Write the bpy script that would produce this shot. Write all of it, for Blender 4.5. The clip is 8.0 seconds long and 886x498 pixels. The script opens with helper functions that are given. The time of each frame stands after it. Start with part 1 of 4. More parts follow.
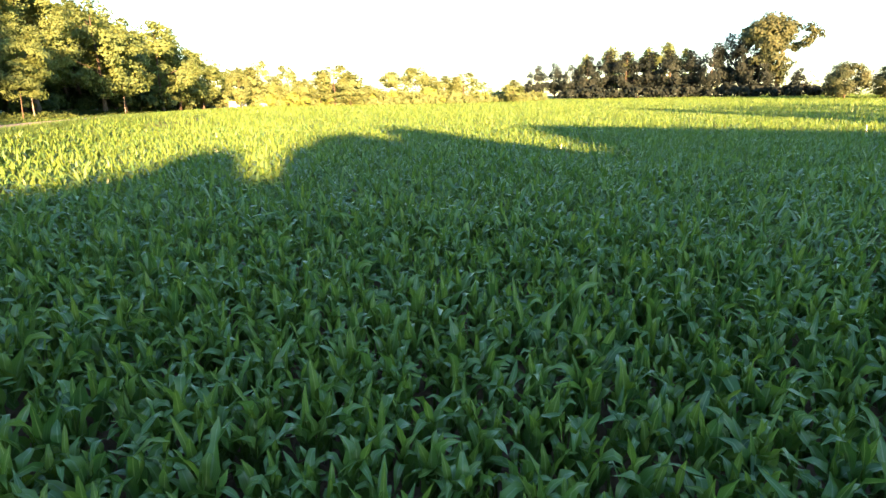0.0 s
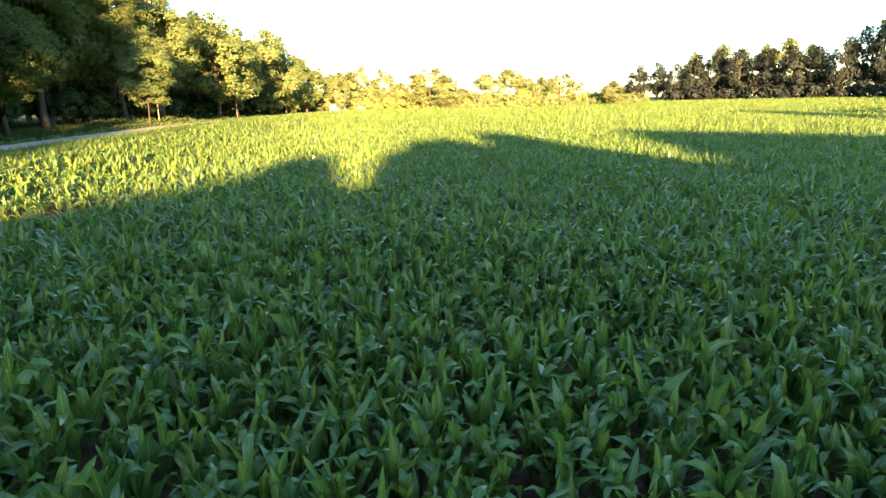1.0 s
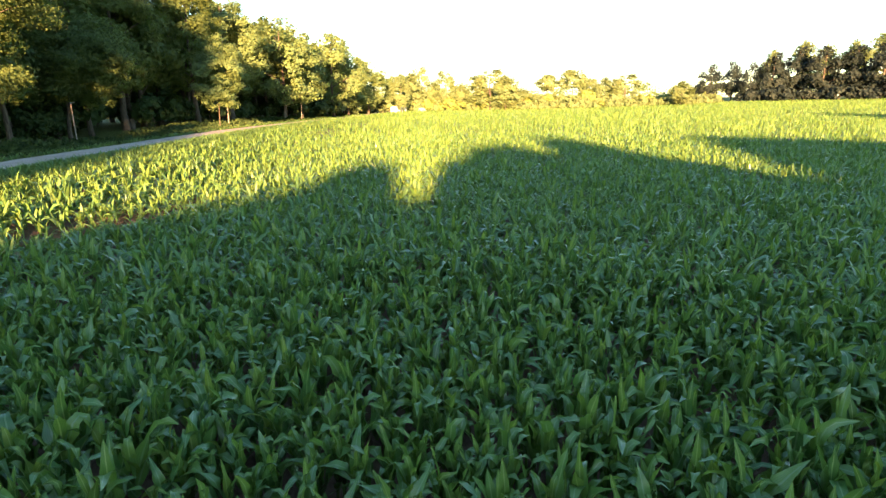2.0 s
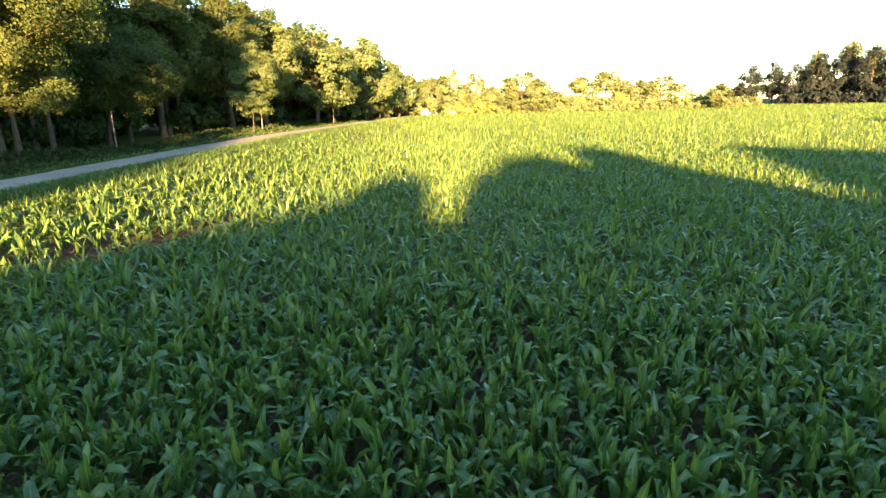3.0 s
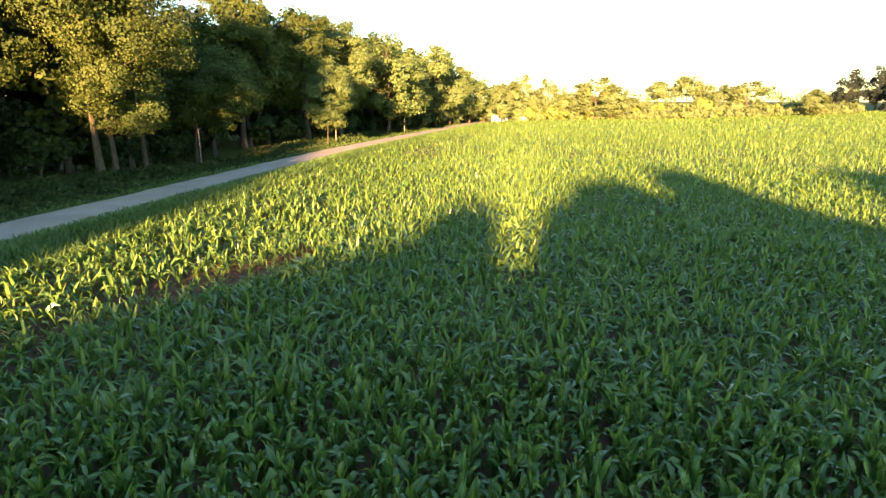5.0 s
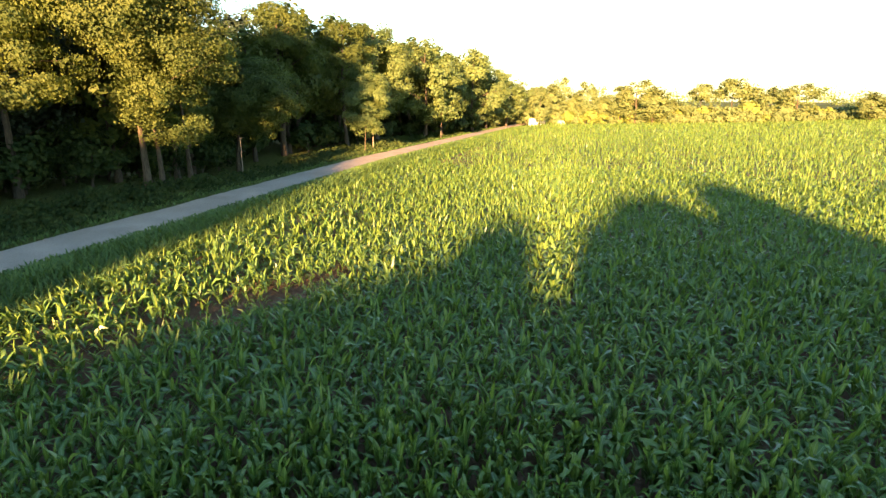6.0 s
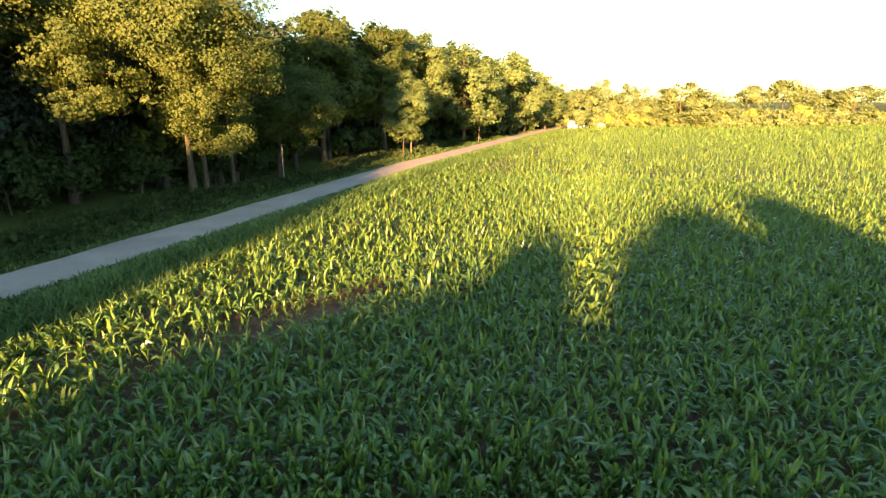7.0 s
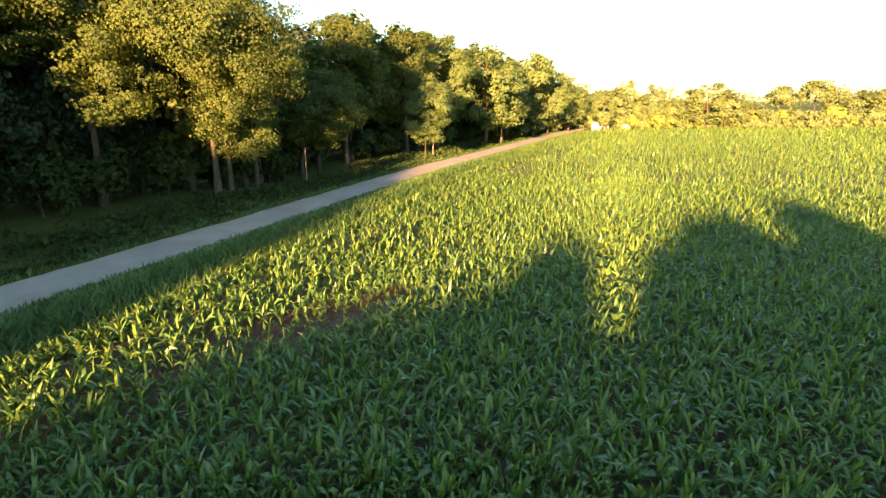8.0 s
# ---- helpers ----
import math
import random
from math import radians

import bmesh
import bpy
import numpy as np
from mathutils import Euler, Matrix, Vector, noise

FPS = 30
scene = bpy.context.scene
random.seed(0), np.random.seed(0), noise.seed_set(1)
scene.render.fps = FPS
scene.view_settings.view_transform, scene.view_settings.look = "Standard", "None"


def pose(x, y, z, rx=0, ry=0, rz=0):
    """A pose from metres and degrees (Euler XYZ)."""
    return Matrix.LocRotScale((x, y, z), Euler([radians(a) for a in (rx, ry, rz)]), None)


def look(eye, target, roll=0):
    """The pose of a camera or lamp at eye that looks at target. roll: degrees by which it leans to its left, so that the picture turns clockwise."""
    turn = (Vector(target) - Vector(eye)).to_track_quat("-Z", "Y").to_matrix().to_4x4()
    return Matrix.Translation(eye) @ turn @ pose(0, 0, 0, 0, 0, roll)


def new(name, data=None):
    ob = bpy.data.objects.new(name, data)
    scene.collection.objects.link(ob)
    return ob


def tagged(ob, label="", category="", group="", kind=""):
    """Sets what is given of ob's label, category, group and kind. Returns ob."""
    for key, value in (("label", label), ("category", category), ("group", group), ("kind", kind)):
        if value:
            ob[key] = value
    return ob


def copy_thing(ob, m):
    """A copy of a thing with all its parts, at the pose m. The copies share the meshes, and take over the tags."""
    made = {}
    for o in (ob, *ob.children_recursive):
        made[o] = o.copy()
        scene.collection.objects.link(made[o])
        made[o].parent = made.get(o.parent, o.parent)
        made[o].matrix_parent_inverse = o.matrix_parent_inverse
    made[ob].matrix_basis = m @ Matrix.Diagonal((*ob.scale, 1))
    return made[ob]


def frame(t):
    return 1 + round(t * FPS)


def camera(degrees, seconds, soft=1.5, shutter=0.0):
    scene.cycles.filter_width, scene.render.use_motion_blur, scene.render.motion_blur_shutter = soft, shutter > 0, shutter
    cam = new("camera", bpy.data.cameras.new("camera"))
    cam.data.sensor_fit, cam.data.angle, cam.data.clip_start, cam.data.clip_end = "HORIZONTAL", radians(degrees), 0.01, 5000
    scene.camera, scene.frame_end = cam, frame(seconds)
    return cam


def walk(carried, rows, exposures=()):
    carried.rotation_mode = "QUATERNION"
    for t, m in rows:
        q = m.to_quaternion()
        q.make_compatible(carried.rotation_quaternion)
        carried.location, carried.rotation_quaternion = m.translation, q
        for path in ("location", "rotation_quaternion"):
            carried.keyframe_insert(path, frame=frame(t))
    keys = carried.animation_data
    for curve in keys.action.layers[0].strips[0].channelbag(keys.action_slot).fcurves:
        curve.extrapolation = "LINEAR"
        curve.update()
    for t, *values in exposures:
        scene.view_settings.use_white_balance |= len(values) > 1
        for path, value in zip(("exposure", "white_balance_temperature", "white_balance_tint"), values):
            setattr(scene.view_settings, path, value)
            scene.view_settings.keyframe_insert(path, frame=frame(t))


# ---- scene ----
# ---- camera and its walk ----
cam = camera(79.56, 8.0, soft=1.4)


def aim(x, y, z, yaw, pitch, roll):
    """A camera pose: yaw to the left of +y, pitch upwards, roll as in look()."""
    return pose(x, y, z) @ pose(0, 0, 0, 0, 0, yaw) @ pose(0, 0, 0, 90 + pitch) @ pose(0, 0, 0, 0, 0, roll)


walk(cam, [
    (0.0, aim(-0.000, -0.000, 3.250, -20.874, -16.261, 0.291)),
    (0.5, aim(0.094, 0.454, 3.346, -15.405, -16.178, 0.020)),
    (1.0, aim(0.141, 0.864, 3.435, -11.095, -16.108, -0.126)),
    (1.5, aim(0.145, 1.214, 3.556, -7.424, -16.105, -0.188)),
    (3.0, aim(0.070, 2.022, 4.281, -1.734, -16.078, -0.170)),
    (3.5, aim(0.025, 2.224, 4.574, -0.101, -16.064, -0.082)),
    (4.0, aim(-0.018, 2.417, 4.841, 1.717, -16.069, -0.077)),
    (4.5, aim(-0.059, 2.587, 5.118, 3.583, -16.069, -0.031)),
    (6.0, aim(-0.173, 3.025, 6.196, 9.221, -16.197, 0.175)),
    (6.5, aim(-0.212, 3.134, 6.481, 11.184, -16.221, 0.185)),
    (7.0, aim(-0.263, 3.253, 6.730, 13.175, -16.247, 0.163)),
    (7.5, aim(-0.303, 3.351, 6.864, 15.072, -16.236, 0.099)),
    (8.0, aim(-0.322, 3.412, 6.923, 15.506, -16.226, 0.091)),
], exposures=[(0.0, 3.66, 6450, 10), (3.5, 3.56, 6600, 10), (6.5, 3.38, 7200, 10), (8.0, 3.36, 7300, 10)])

# ---- world and sun ----
SUN_EL, SUN_AZ = 9.4, 2.6          # elevation; the light runs towards +y, leaning to +x by SUN_AZ
world = bpy.data.worlds.new("world")
scene.world = world
world.use_nodes = True
wt = world.node_tree
sky = wt.nodes.new("ShaderNodeTexSky")
sky.sky_type, sky.sun_disc = "NISHITA", False
sky.sun_elevation, sky.sun_rotation = radians(SUN_EL), radians(180 + SUN_AZ)
sky.air_density, sky.dust_density, sky.ozone_density = 1.0, 0.4, 2.2
wt.nodes["Background"].inputs["Strength"].default_value = 0.060
wt.links.new(sky.outputs["Color"], wt.nodes["Background"].inputs["Color"])

sun = new("sun", bpy.data.lights.new("sun", "SUN"))
sun.data.energy, sun.data.angle, sun.data.color = 5.4, radians(0.9), (1.0, 0.53, 0.25)
_ce = math.cos(radians(SUN_EL))
SUN_WAY = Vector((math.sin(radians(SUN_AZ)) * _ce, math.cos(radians(SUN_AZ)) * _ce, -math.sin(radians(SUN_EL))))
sun.matrix_world = look((0, -60, 40), Vector((0, -60, 40)) + SUN_WAY)


# ---- materials ----
def material(name, rough=0.7, spec=0.3):
    m = bpy.data.materials.new(name)
    m.use_nodes = True
    b = m.node_tree.nodes["Principled BSDF"]
    b.inputs["Roughness"].default_value = rough
    b.inputs["Specular IOR Level"].default_value = spec
    return m, m.node_tree, b


def ramp(t, fac, stops):
    r = t.nodes.new("ShaderNodeValToRGB")
    while len(r.color_ramp.elements) < len(stops):
        r.color_ramp.elements.new(0.5)
    for e, (p, c) in zip(r.color_ramp.elements, stops):
        e.position, e.color = p, (*c, 1)
    t.links.new(fac, r.inputs["Fac"])
    return r.outputs["Color"]


def noise_at(t, scale, detail=5, rough=0.6, coord="Object"):
    tc, n = t.nodes.new("ShaderNodeTexCoord"), t.nodes.new("ShaderNodeTexNoise")
    n.inputs["Scale"].default_value, n.inputs["Detail"].default_value, n.inputs["Roughness"].default_value = scale, detail, rough
    t.links.new(tc.outputs[coord], n.inputs["Vector"])
    return n.outputs["Fac"]


def mixed(t, a, b, fac, mode="MIX"):
    m = t.nodes.new("ShaderNodeMix")
    m.data_type, m.blend_type = "RGBA", mode
    for sock, v in ((m.inputs["Factor"], fac), (m.inputs["A"], a), (m.inputs["B"], b)):
        if isinstance(v, (int, float)):
            sock.default_value = v
        elif isinstance(v, tuple):
            sock.default_value = (*v, 1)
        else:
            t.links.new(v, sock)
    return m.outputs["Result"]


def bumped(t, b, height, strength, distance):
    n = t.nodes.new("ShaderNodeBump")
    n.inputs["Strength"].default_value, n.inputs["Distance"].default_value = strength, distance
    t.links.new(height, n.inputs["Height"])
    t.links.new(n.outputs["Normal"], b.inputs["Normal"])


def leaf_material(name, dark, mid, light, through_light, share, rough=0.5, spec=0.35, rib=None, patch=0.0):
    """Leaves: a colour for each leaf, some light passing through, a paler rib where the mesh has UVs."""
    m, t, b = material(name, rough, spec)
    g = t.nodes.new("ShaderNodeNewGeometry")
    col = ramp(t, g.outputs["Random Per Island"], [(0.0, dark), (0.5, mid), (1.0, light)])
    if patch:
        spots = ramp(t, noise_at(t, patch, 2), [(0.35, (0.72, 0.78, 0.8)), (0.65, (1.15, 1.08, 1.0))])
        col = mixed(t, col, spots, 1.0, "MULTIPLY")
    if rib:
        uv, sep = t.nodes.new("ShaderNodeUVMap"), t.nodes.new("ShaderNodeSeparateXYZ")
        t.links.new(uv.outputs["UV"], sep.inputs["Vector"])
        off = t.nodes.new("ShaderNodeMath")
        off.operation, off.inputs[1].default_value = "SUBTRACT", 0.5
        t.links.new(sep.outputs["X"], off.inputs[0])
        ab = t.nodes.new("ShaderNodeMath")
        ab.operation = "ABSOLUTE"
        t.links.new(off.outputs[0], ab.inputs[0])
        line = ramp(t, ab.outputs[0], [(0.03, (1, 1, 1)), (0.09, (0, 0, 0))])
        wave = t.nodes.new("ShaderNodeTexWave")
        wave.inputs["Scale"].default_value, wave.inputs["Distortion"].default_value = 3.0, 0.4
        t.links.new(uv.outputs["UV"], wave.inputs["Vector"])
        veins = ramp(t, wave.outputs["Fac"], [(0.0, (0.82, 0.85, 0.82)), (1.0, (1.08, 1.06, 1.05))])
        col = mixed(t, col, veins, 1.0, "MULTIPLY")
        col = mixed(t, col, rib, line)
    t.links.new(col, b.inputs["Base Color"])
    tr, mx = t.nodes.new("ShaderNodeBsdfTranslucent"), t.nodes.new("ShaderNodeMixShader")
    t.links.new(mixed(t, col, through_light, 1.0, "MULTIPLY"), tr.inputs["Color"])
    mx.inputs["Fac"].default_value = share
    t.links.new(b.outputs["BSDF"], mx.inputs[1])
    t.links.new(tr.outputs["BSDF"], mx.inputs[2])
    t.links.new(mx.outputs["Shader"], t.nodes["Material Output"].inputs["Surface"])
    return m


CORN = leaf_material("corn_leaf", (0.050, 0.124, 0.034), (0.074, 0.162, 0.037), (0.118, 0.208, 0.042), (1.9, 1.6, 0.75), 0.28, 0.33, 0.52, rib=(0.14, 0.23, 0.10))
CORN_YOUNG = leaf_material("corn_leaf_young", (0.070, 0.148, 0.032), (0.098, 0.180, 0.036), (0.140, 0.215, 0.040), (1.7, 1.5, 0.6), 0.34, 0.42, 0.28, rib=(0.20, 0.28, 0.09))
OAK = leaf_material("oak_leaf", (0.060, 0.092, 0.028), (0.078, 0.114, 0.033), (0.098, 0.136, 0.038), (1.5, 1.5, 0.7), 0.42, 0.6, 0.15, patch=0.5)
LIME = leaf_material("lime_leaf", (0.076, 0.122, 0.042), (0.097, 0.149, 0.050), (0.122, 0.176, 0.058), (1.5, 1.5, 0.7), 0.28, 0.55, 0.22, patch=0.5)
# paler than the near leaves: distance haze is mixed into this colour
HEDGE = leaf_material("hedge_leaf", (0.095, 0.142, 0.054), (0.122, 0.170, 0.064), (0.150, 0.195, 0.072), (1.5, 1.5, 0.7), 0.28, 0.6, 0.22, patch=0.3)
SALLOW = leaf_material("sallow_leaf", (0.130, 0.185, 0.046), (0.165, 0.220, 0.054), (0.200, 0.250, 0.062), (1.5, 1.5, 0.6), 0.32, 0.6, 0.22, patch=0.3)
GRASS = leaf_material("grass_blade", (0.065, 0.135, 0.042), (0.090, 0.170, 0.048), (0.13, 0.205, 0.055), (1.6, 1.5, 0.7), 0.3, 0.5, 0.3, patch=0.4)
COPSE = leaf_material("copse_leaf", (0.045, 0.064, 0.032), (0.060, 0.082, 0.038), (0.078, 0.102, 0.045), (1.4, 1.4, 0.8), 0.25, 0.6, 0.2, patch=0.2)
# near-black leaves: the copse's shaded front is put into their colour
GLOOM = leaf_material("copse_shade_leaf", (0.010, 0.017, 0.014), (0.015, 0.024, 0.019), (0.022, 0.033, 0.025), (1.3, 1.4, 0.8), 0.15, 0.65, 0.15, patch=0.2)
# darker copy of the oak leaf, with the wood's inner shade in its colour
WOOD_SHADE = leaf_material("wood_shade_leaf", (0.024, 0.044, 0.030), (0.034, 0.058, 0.038), (0.046, 0.072, 0.046), (1.3, 1.4, 0.8), 0.15, 0.65, 0.18, patch=0.2)
# low plants, coloured dark to carry the shade beneath the crowns
SHADY = leaf_material("undergrowth_shade_leaf", (0.020, 0.042, 0.014), (0.034, 0.060, 0.018), (0.056, 0.084, 0.024), (1.5, 1.5, 0.6), 0.25, 0.65, 0.12, patch=0.7)


def bark_material(name, dark, light, scale=3.0):
    m, t, b = material(name, 0.9, 0.2)
    tc, mp, n = t.nodes.new("ShaderNodeTexCoord"), t.nodes.new("ShaderNodeMapping"), t.nodes.new("ShaderNodeTexNoise")
    mp.inputs["Scale"].default_value = (scale * 3, scale * 3, scale * 0.6)
    n.inputs["Scale"].default_value, n.inputs["Detail"].default_value = 2.0, 6
    t.links.new(tc.outputs["Object"], mp.inputs["Vector"])
    t.links.new(mp.outputs["Vector"], n.inputs["Vector"])
    t.links.new(ramp(t, n.outputs["Fac"], [(0.3, dark), (0.7, light)]), b.inputs["Base Color"])
    bumped(t, b, n.outputs["Fac"], 0.8, 0.04)
    return m


BARK = bark_material("bark", (0.035, 0.029, 0.020), (0.105, 0.088, 0.060))
PALE_BARK = bark_material("pale_bark", (0.08, 0.072, 0.05), (0.24, 0.22, 0.15))

SOIL, _t, _b = material("soil", 0.95, 0.15)
_n = noise_at(_t, 2.5, 9, 0.7)
_t.links.new(mixed(_t, ramp(_t, _n, [(0.3, (0.085, 0.056, 0.040)), (0.7, (0.23, 0.152, 0.104))]), ramp(_t, noise_at(_t, 0.15, 3), [(0.3, (0.8, 0.8, 0.8)), (0.7, (1.15, 1.1, 1.05))]), 1.0, "MULTIPLY"), _b.inputs["Base Color"])
bumped(_t, _b, noise_at(_t, 9.0, 8, 0.7), 1.0, 0.06)

TURF, _t, _b = material("turf", 0.95, 0.15)
_t.links.new(mixed(_t, ramp(_t, noise_at(_t, 6.0, 8, 0.7), [(0.3, (0.03, 0.05, 0.012)), (0.7, (0.085, 0.12, 0.03))]), ramp(_t, noise_at(_t, 0.08, 4), [(0.35, (0.8, 0.85, 0.8)), (0.65, (1.3, 1.15, 0.95))]), 1.0, "MULTIPLY"), _b.inputs["Base Color"])
bumped(_t, _b, noise_at(_t, 14.0, 8, 0.7), 1.0, 0.08)

GRAVEL, _t, _b = material("gravel", 0.95, 0.2)
_t.links.new(mixed(_t, ramp(_t, noise_at(_t, 30.0, 6, 0.75), [(0.3, (0.22, 0.202, 0.172)), (0.7, (0.49, 0.456, 0.392))]), ramp(_t, noise_at(_t, 0.5, 5), [(0.3, (0.78, 0.76, 0.72)), (0.7, (1.1, 1.08, 1.05))]), 1.0, "MULTIPLY"), _b.inputs["Base Color"])
bumped(_t, _b, noise_at(_t, 45.0, 6, 0.8), 0.7, 0.02)

WOOD_POST, _t, _b = material("weathered_post", 0.85, 0.2)
_t.links.new(ramp(_t, noise_at(_t, 5.0, 6), [(0.3, (0.16, 0.14, 0.11)), (0.7, (0.30, 0.27, 0.22))]), _b.inputs["Base Color"])
LIMEWASH, _t, _b = material("limewash", 0.9, 0.2)
_t.links.new(ramp(_t, noise_at(_t, 1.5, 6), [(0.3, (0.55, 0.52, 0.46)), (0.7, (0.80, 0.77, 0.70))]), _b.inputs["Base Color"])
STRAW, _t, _b = material("straw", 0.95, 0.1)
_t.links.new(ramp(_t, noise_at(_t, 12.0, 7), [(0.3, (0.36, 0.28, 0.16)), (0.7, (0.62, 0.52, 0.34))]), _b.inputs["Base Color"])
bumped(_t, _b, noise_at(_t, 25.0, 5), 0.8, 0.05)


# ---- mesh helpers ----
def mesh_of(name, verts, faces, mats, uv=None, face_mats=None, smooth=False):
    """A mesh from an (n, 3) array of corners and an (m, k) array of faces."""
    verts, faces = np.asarray(verts, np.float32), np.asarray(faces, np.int32)
    me = bpy.data.meshes.new(name)
    k = faces.shape[1]
    me.vertices.add(len(verts))
    me.vertices.foreach_set("co", verts.ravel())
    me.loops.add(faces.size)
    me.loops.foreach_set("vertex_index", faces.ravel())
    me.polygons.add(len(faces))
    me.polygons.foreach_set("loop_start", np.arange(0, faces.size, k, dtype=np.int32))
    for m in mats if isinstance(mats, (list, tuple)) else [mats]:
        me.materials.append(m)
    if face_mats is not None:
        me.polygons.foreach_set("material_index", np.asarray(face_mats, np.int32))
    if uv is not None:
        layer = me.uv_layers.new(name="UVMap")
        layer.data.foreach_set("uv", np.asarray(uv, np.float32)[faces.ravel()].ravel())
    me.polygons.foreach_set("use_smooth", np.full(len(faces), bool(smooth)))
    me.update(calc_edges=True)
    return me


def child(name, me, parent, label=""):
    ob = new(name, me)
    ob.parent = parent
    return tagged(ob, label)


def tube(points, radii, sides=8):
    """Corners and faces of a tapered tube along points."""
    pts, vs, fs = np.asarray(points, float), [], []
    for i, p in enumerate(pts):
        d = pts[min(i + 1, len(pts) - 1)] - pts[max(i - 1, 0)]
        d /= np.linalg.norm(d) + 1e-9
        a = np.cross(d, (0.31, 0.95, 0.02))
        a /= np.linalg.norm(a) + 1e-9
        b = np.cross(d, a)
        ang = np.linspace(0, 2 * np.pi, sides, endpoint=False)[:, None]
        vs.append(p + radii[i] * (np.cos(ang) * a + np.sin(ang) * b))
        if i:
            j = np.arange(sides)
            k = (j + 1) % sides
            fs.append(np.stack([(i - 1) * sides + j, (i - 1) * sides + k, i * sides + k, i * sides + j], 1))
    return np.concatenate(vs), np.concatenate(fs)


def joined(pieces):
    vs, fs, n = [], [], 0
    for v, f in pieces:
        vs.append(v), fs.append(f + n)
        n += len(v)
    return np.concatenate(vs), np.concatenate(fs)


def smoothstep(a, b, x):
    t = np.clip((np.asarray(x, float) - a) / (b - a), 0, 1)
    return t * t * (3 - 2 * t)


# ---- the lie of the land ----
ROAD = np.array([(-26.0, -60.0), (-22.0, -35.0), (-19.2, -10.0), (-17.5, 5.0), (-16.45, 15.0), (-15.4, 24.0), (-14.2, 35.0), (-13.1, 45.0), (-11.4, 56.0), (-9.3, 74.0), (-7.9, 87.0), (-5.7, 101.0), (-3.0, 115.0), (-0.5, 130.0), (3.0, 160.0)])
ROAD_Y = np.arange(-60, 160.1, 1.0)
_sx = np.interp(ROAD_Y, ROAD[:, 1], ROAD[:, 0])
for _ in range(6):
    _sx[1:-1] = (_sx[:-2] + 2 * _sx[1:-1] + _sx[2:]) / 4
ROAD_X = _sx
HALF_ROAD = 1.55


def road_x(y):
    return np.interp(y, ROAD_Y, ROAD_X)


def road_dist(x, y):
    """Metres to the right of the track's middle."""
    slope = (road_x(np.asarray(y) + 1) - road_x(np.asarray(y) - 1)) / 2
    return (np.asarray(x) - road_x(y)) / np.sqrt(1 + slope**2)


def ground_z(x, y):
    x, y = np.asarray(x, float), np.asarray(y, float)
    d = road_dist(x, y)
    lift = 1.1 - 0.8 * smoothstep(42, 105, y)
    bank = lift * (1 - smoothstep(1.9, 8.0, d)) + 0.25 * smoothstep(-2.2, -4.5, d)
    dip = -0.12 * smoothstep(4, 9, d) * (1 - smoothstep(10, 16, d)) * (1 - smoothstep(50, 90, y))
    hill = 3.0 * smoothstep(25, 185, x)
    hollow = -0.7 * np.exp(-(((y - 37.5) / 5.5) ** 2)) * smoothstep(-2.0, -4.0, d)
    return bank * (1 - smoothstep(150, 260, y)) + dip + hill + hollow - 24.0 * smoothstep(235, 1200, np.hypot(x, y))


def in_field(x, y):
    return (road_dist(x, y) > 4.2 - 1.0 * smoothstep(30, 80, y)) & (y < np.minimum(112 + 0.33 * np.clip(x, -9, 55) + 0.75 * np.clip(x - 55, 0, 200), 155 - 0.22 * np.clip(x - 60, 0, 200))) & (y > -26)


gx = np.unique(np.r_[np.linspace(-2600, -120, 16), np.linspace(-120, -32, 23), np.arange(-32, 24, 0.8), np.linspace(24, 60, 19), np.linspace(60, 240, 31), np.linspace(240, 2600, 16)])
gy = np.unique(np.r_[np.linspace(-2600, -120, 14), np.linspace(-120, -10, 23), np.arange(-10, 60, 1.0), np.linspace(60, 160, 41), np.linspace(160, 400, 21), np.linspace(400, 2600, 14)])
GX, GY = np.meshgrid(gx, gy)
_d = road_dist(GX, GY)
GZ = ground_z(GX, GY) - 0.10 * (np.abs(_d + 0.25) < HALF_ROAD - 0.5) * (GY > -58) * (GY < 150)
_i = np.arange(len(gx) - 1)[None] + len(gx) * np.arange(len(gy) - 1)[:, None]
_f = np.stack([_i, _i + 1, _i + len(gx) + 1, _i + len(gx)], -1).reshape(-1, 4)
_v = np.stack([GX, GY, GZ], -1).reshape(-1, 3)
_c = _v[_f].mean(1)
ground = new("ground", mesh_of("ground", _v, _f, [TURF, SOIL], face_mats=in_field(_c[:, 0], _c[:, 1]).astype(int), smooth=True))
tagged(ground, "brown field soil with turf around it, gently rising ground", "ground", kind="structure")

# the gravel track, slightly crowned, with two worn wheel lines
_ry = np.arange(-58, 150, 0.5)
_ro = np.linspace(-1, 1, 15)
_rng = np.random.default_rng(5)
_edge = 0.04 * np.sin(_ry * 0.7) + 0.03 * np.sin(_ry * 1.9 + 1) + _rng.normal(0, 0.03, len(_ry))
_rv = []
for y, e in zip(_ry, _edge):
    sl = float(road_x(y + 1) - road_x(y - 1)) / 2
    nx, ny = 1 / math.hypot(1, sl), -sl / math.hypot(1, sl)
    off = _ro * (HALF_ROAD - 0.25 + e) - 0.25
    px, py = float(road_x(y)) + nx * off, y + ny * off
    rut = -0.035 * np.exp(-(((np.abs(_ro) - 0.5) / 0.16) ** 2))
    z = ground_z(px, py) + 0.035 - 0.05 * np.abs(_ro) ** 4 + rut
    _rv.append(np.stack([px, py, z], 1))
_i = np.arange(len(_ro) - 1)[None] + len(_ro) * np.arange(len(_ry) - 1)[:, None]
road = new("road", mesh_of("road", np.concatenate(_rv), np.stack([_i, _i + 1, _i + len(_ro) + 1, _i + len(_ro)], -1).reshape(-1, 4), GRAVEL, smooth=True))
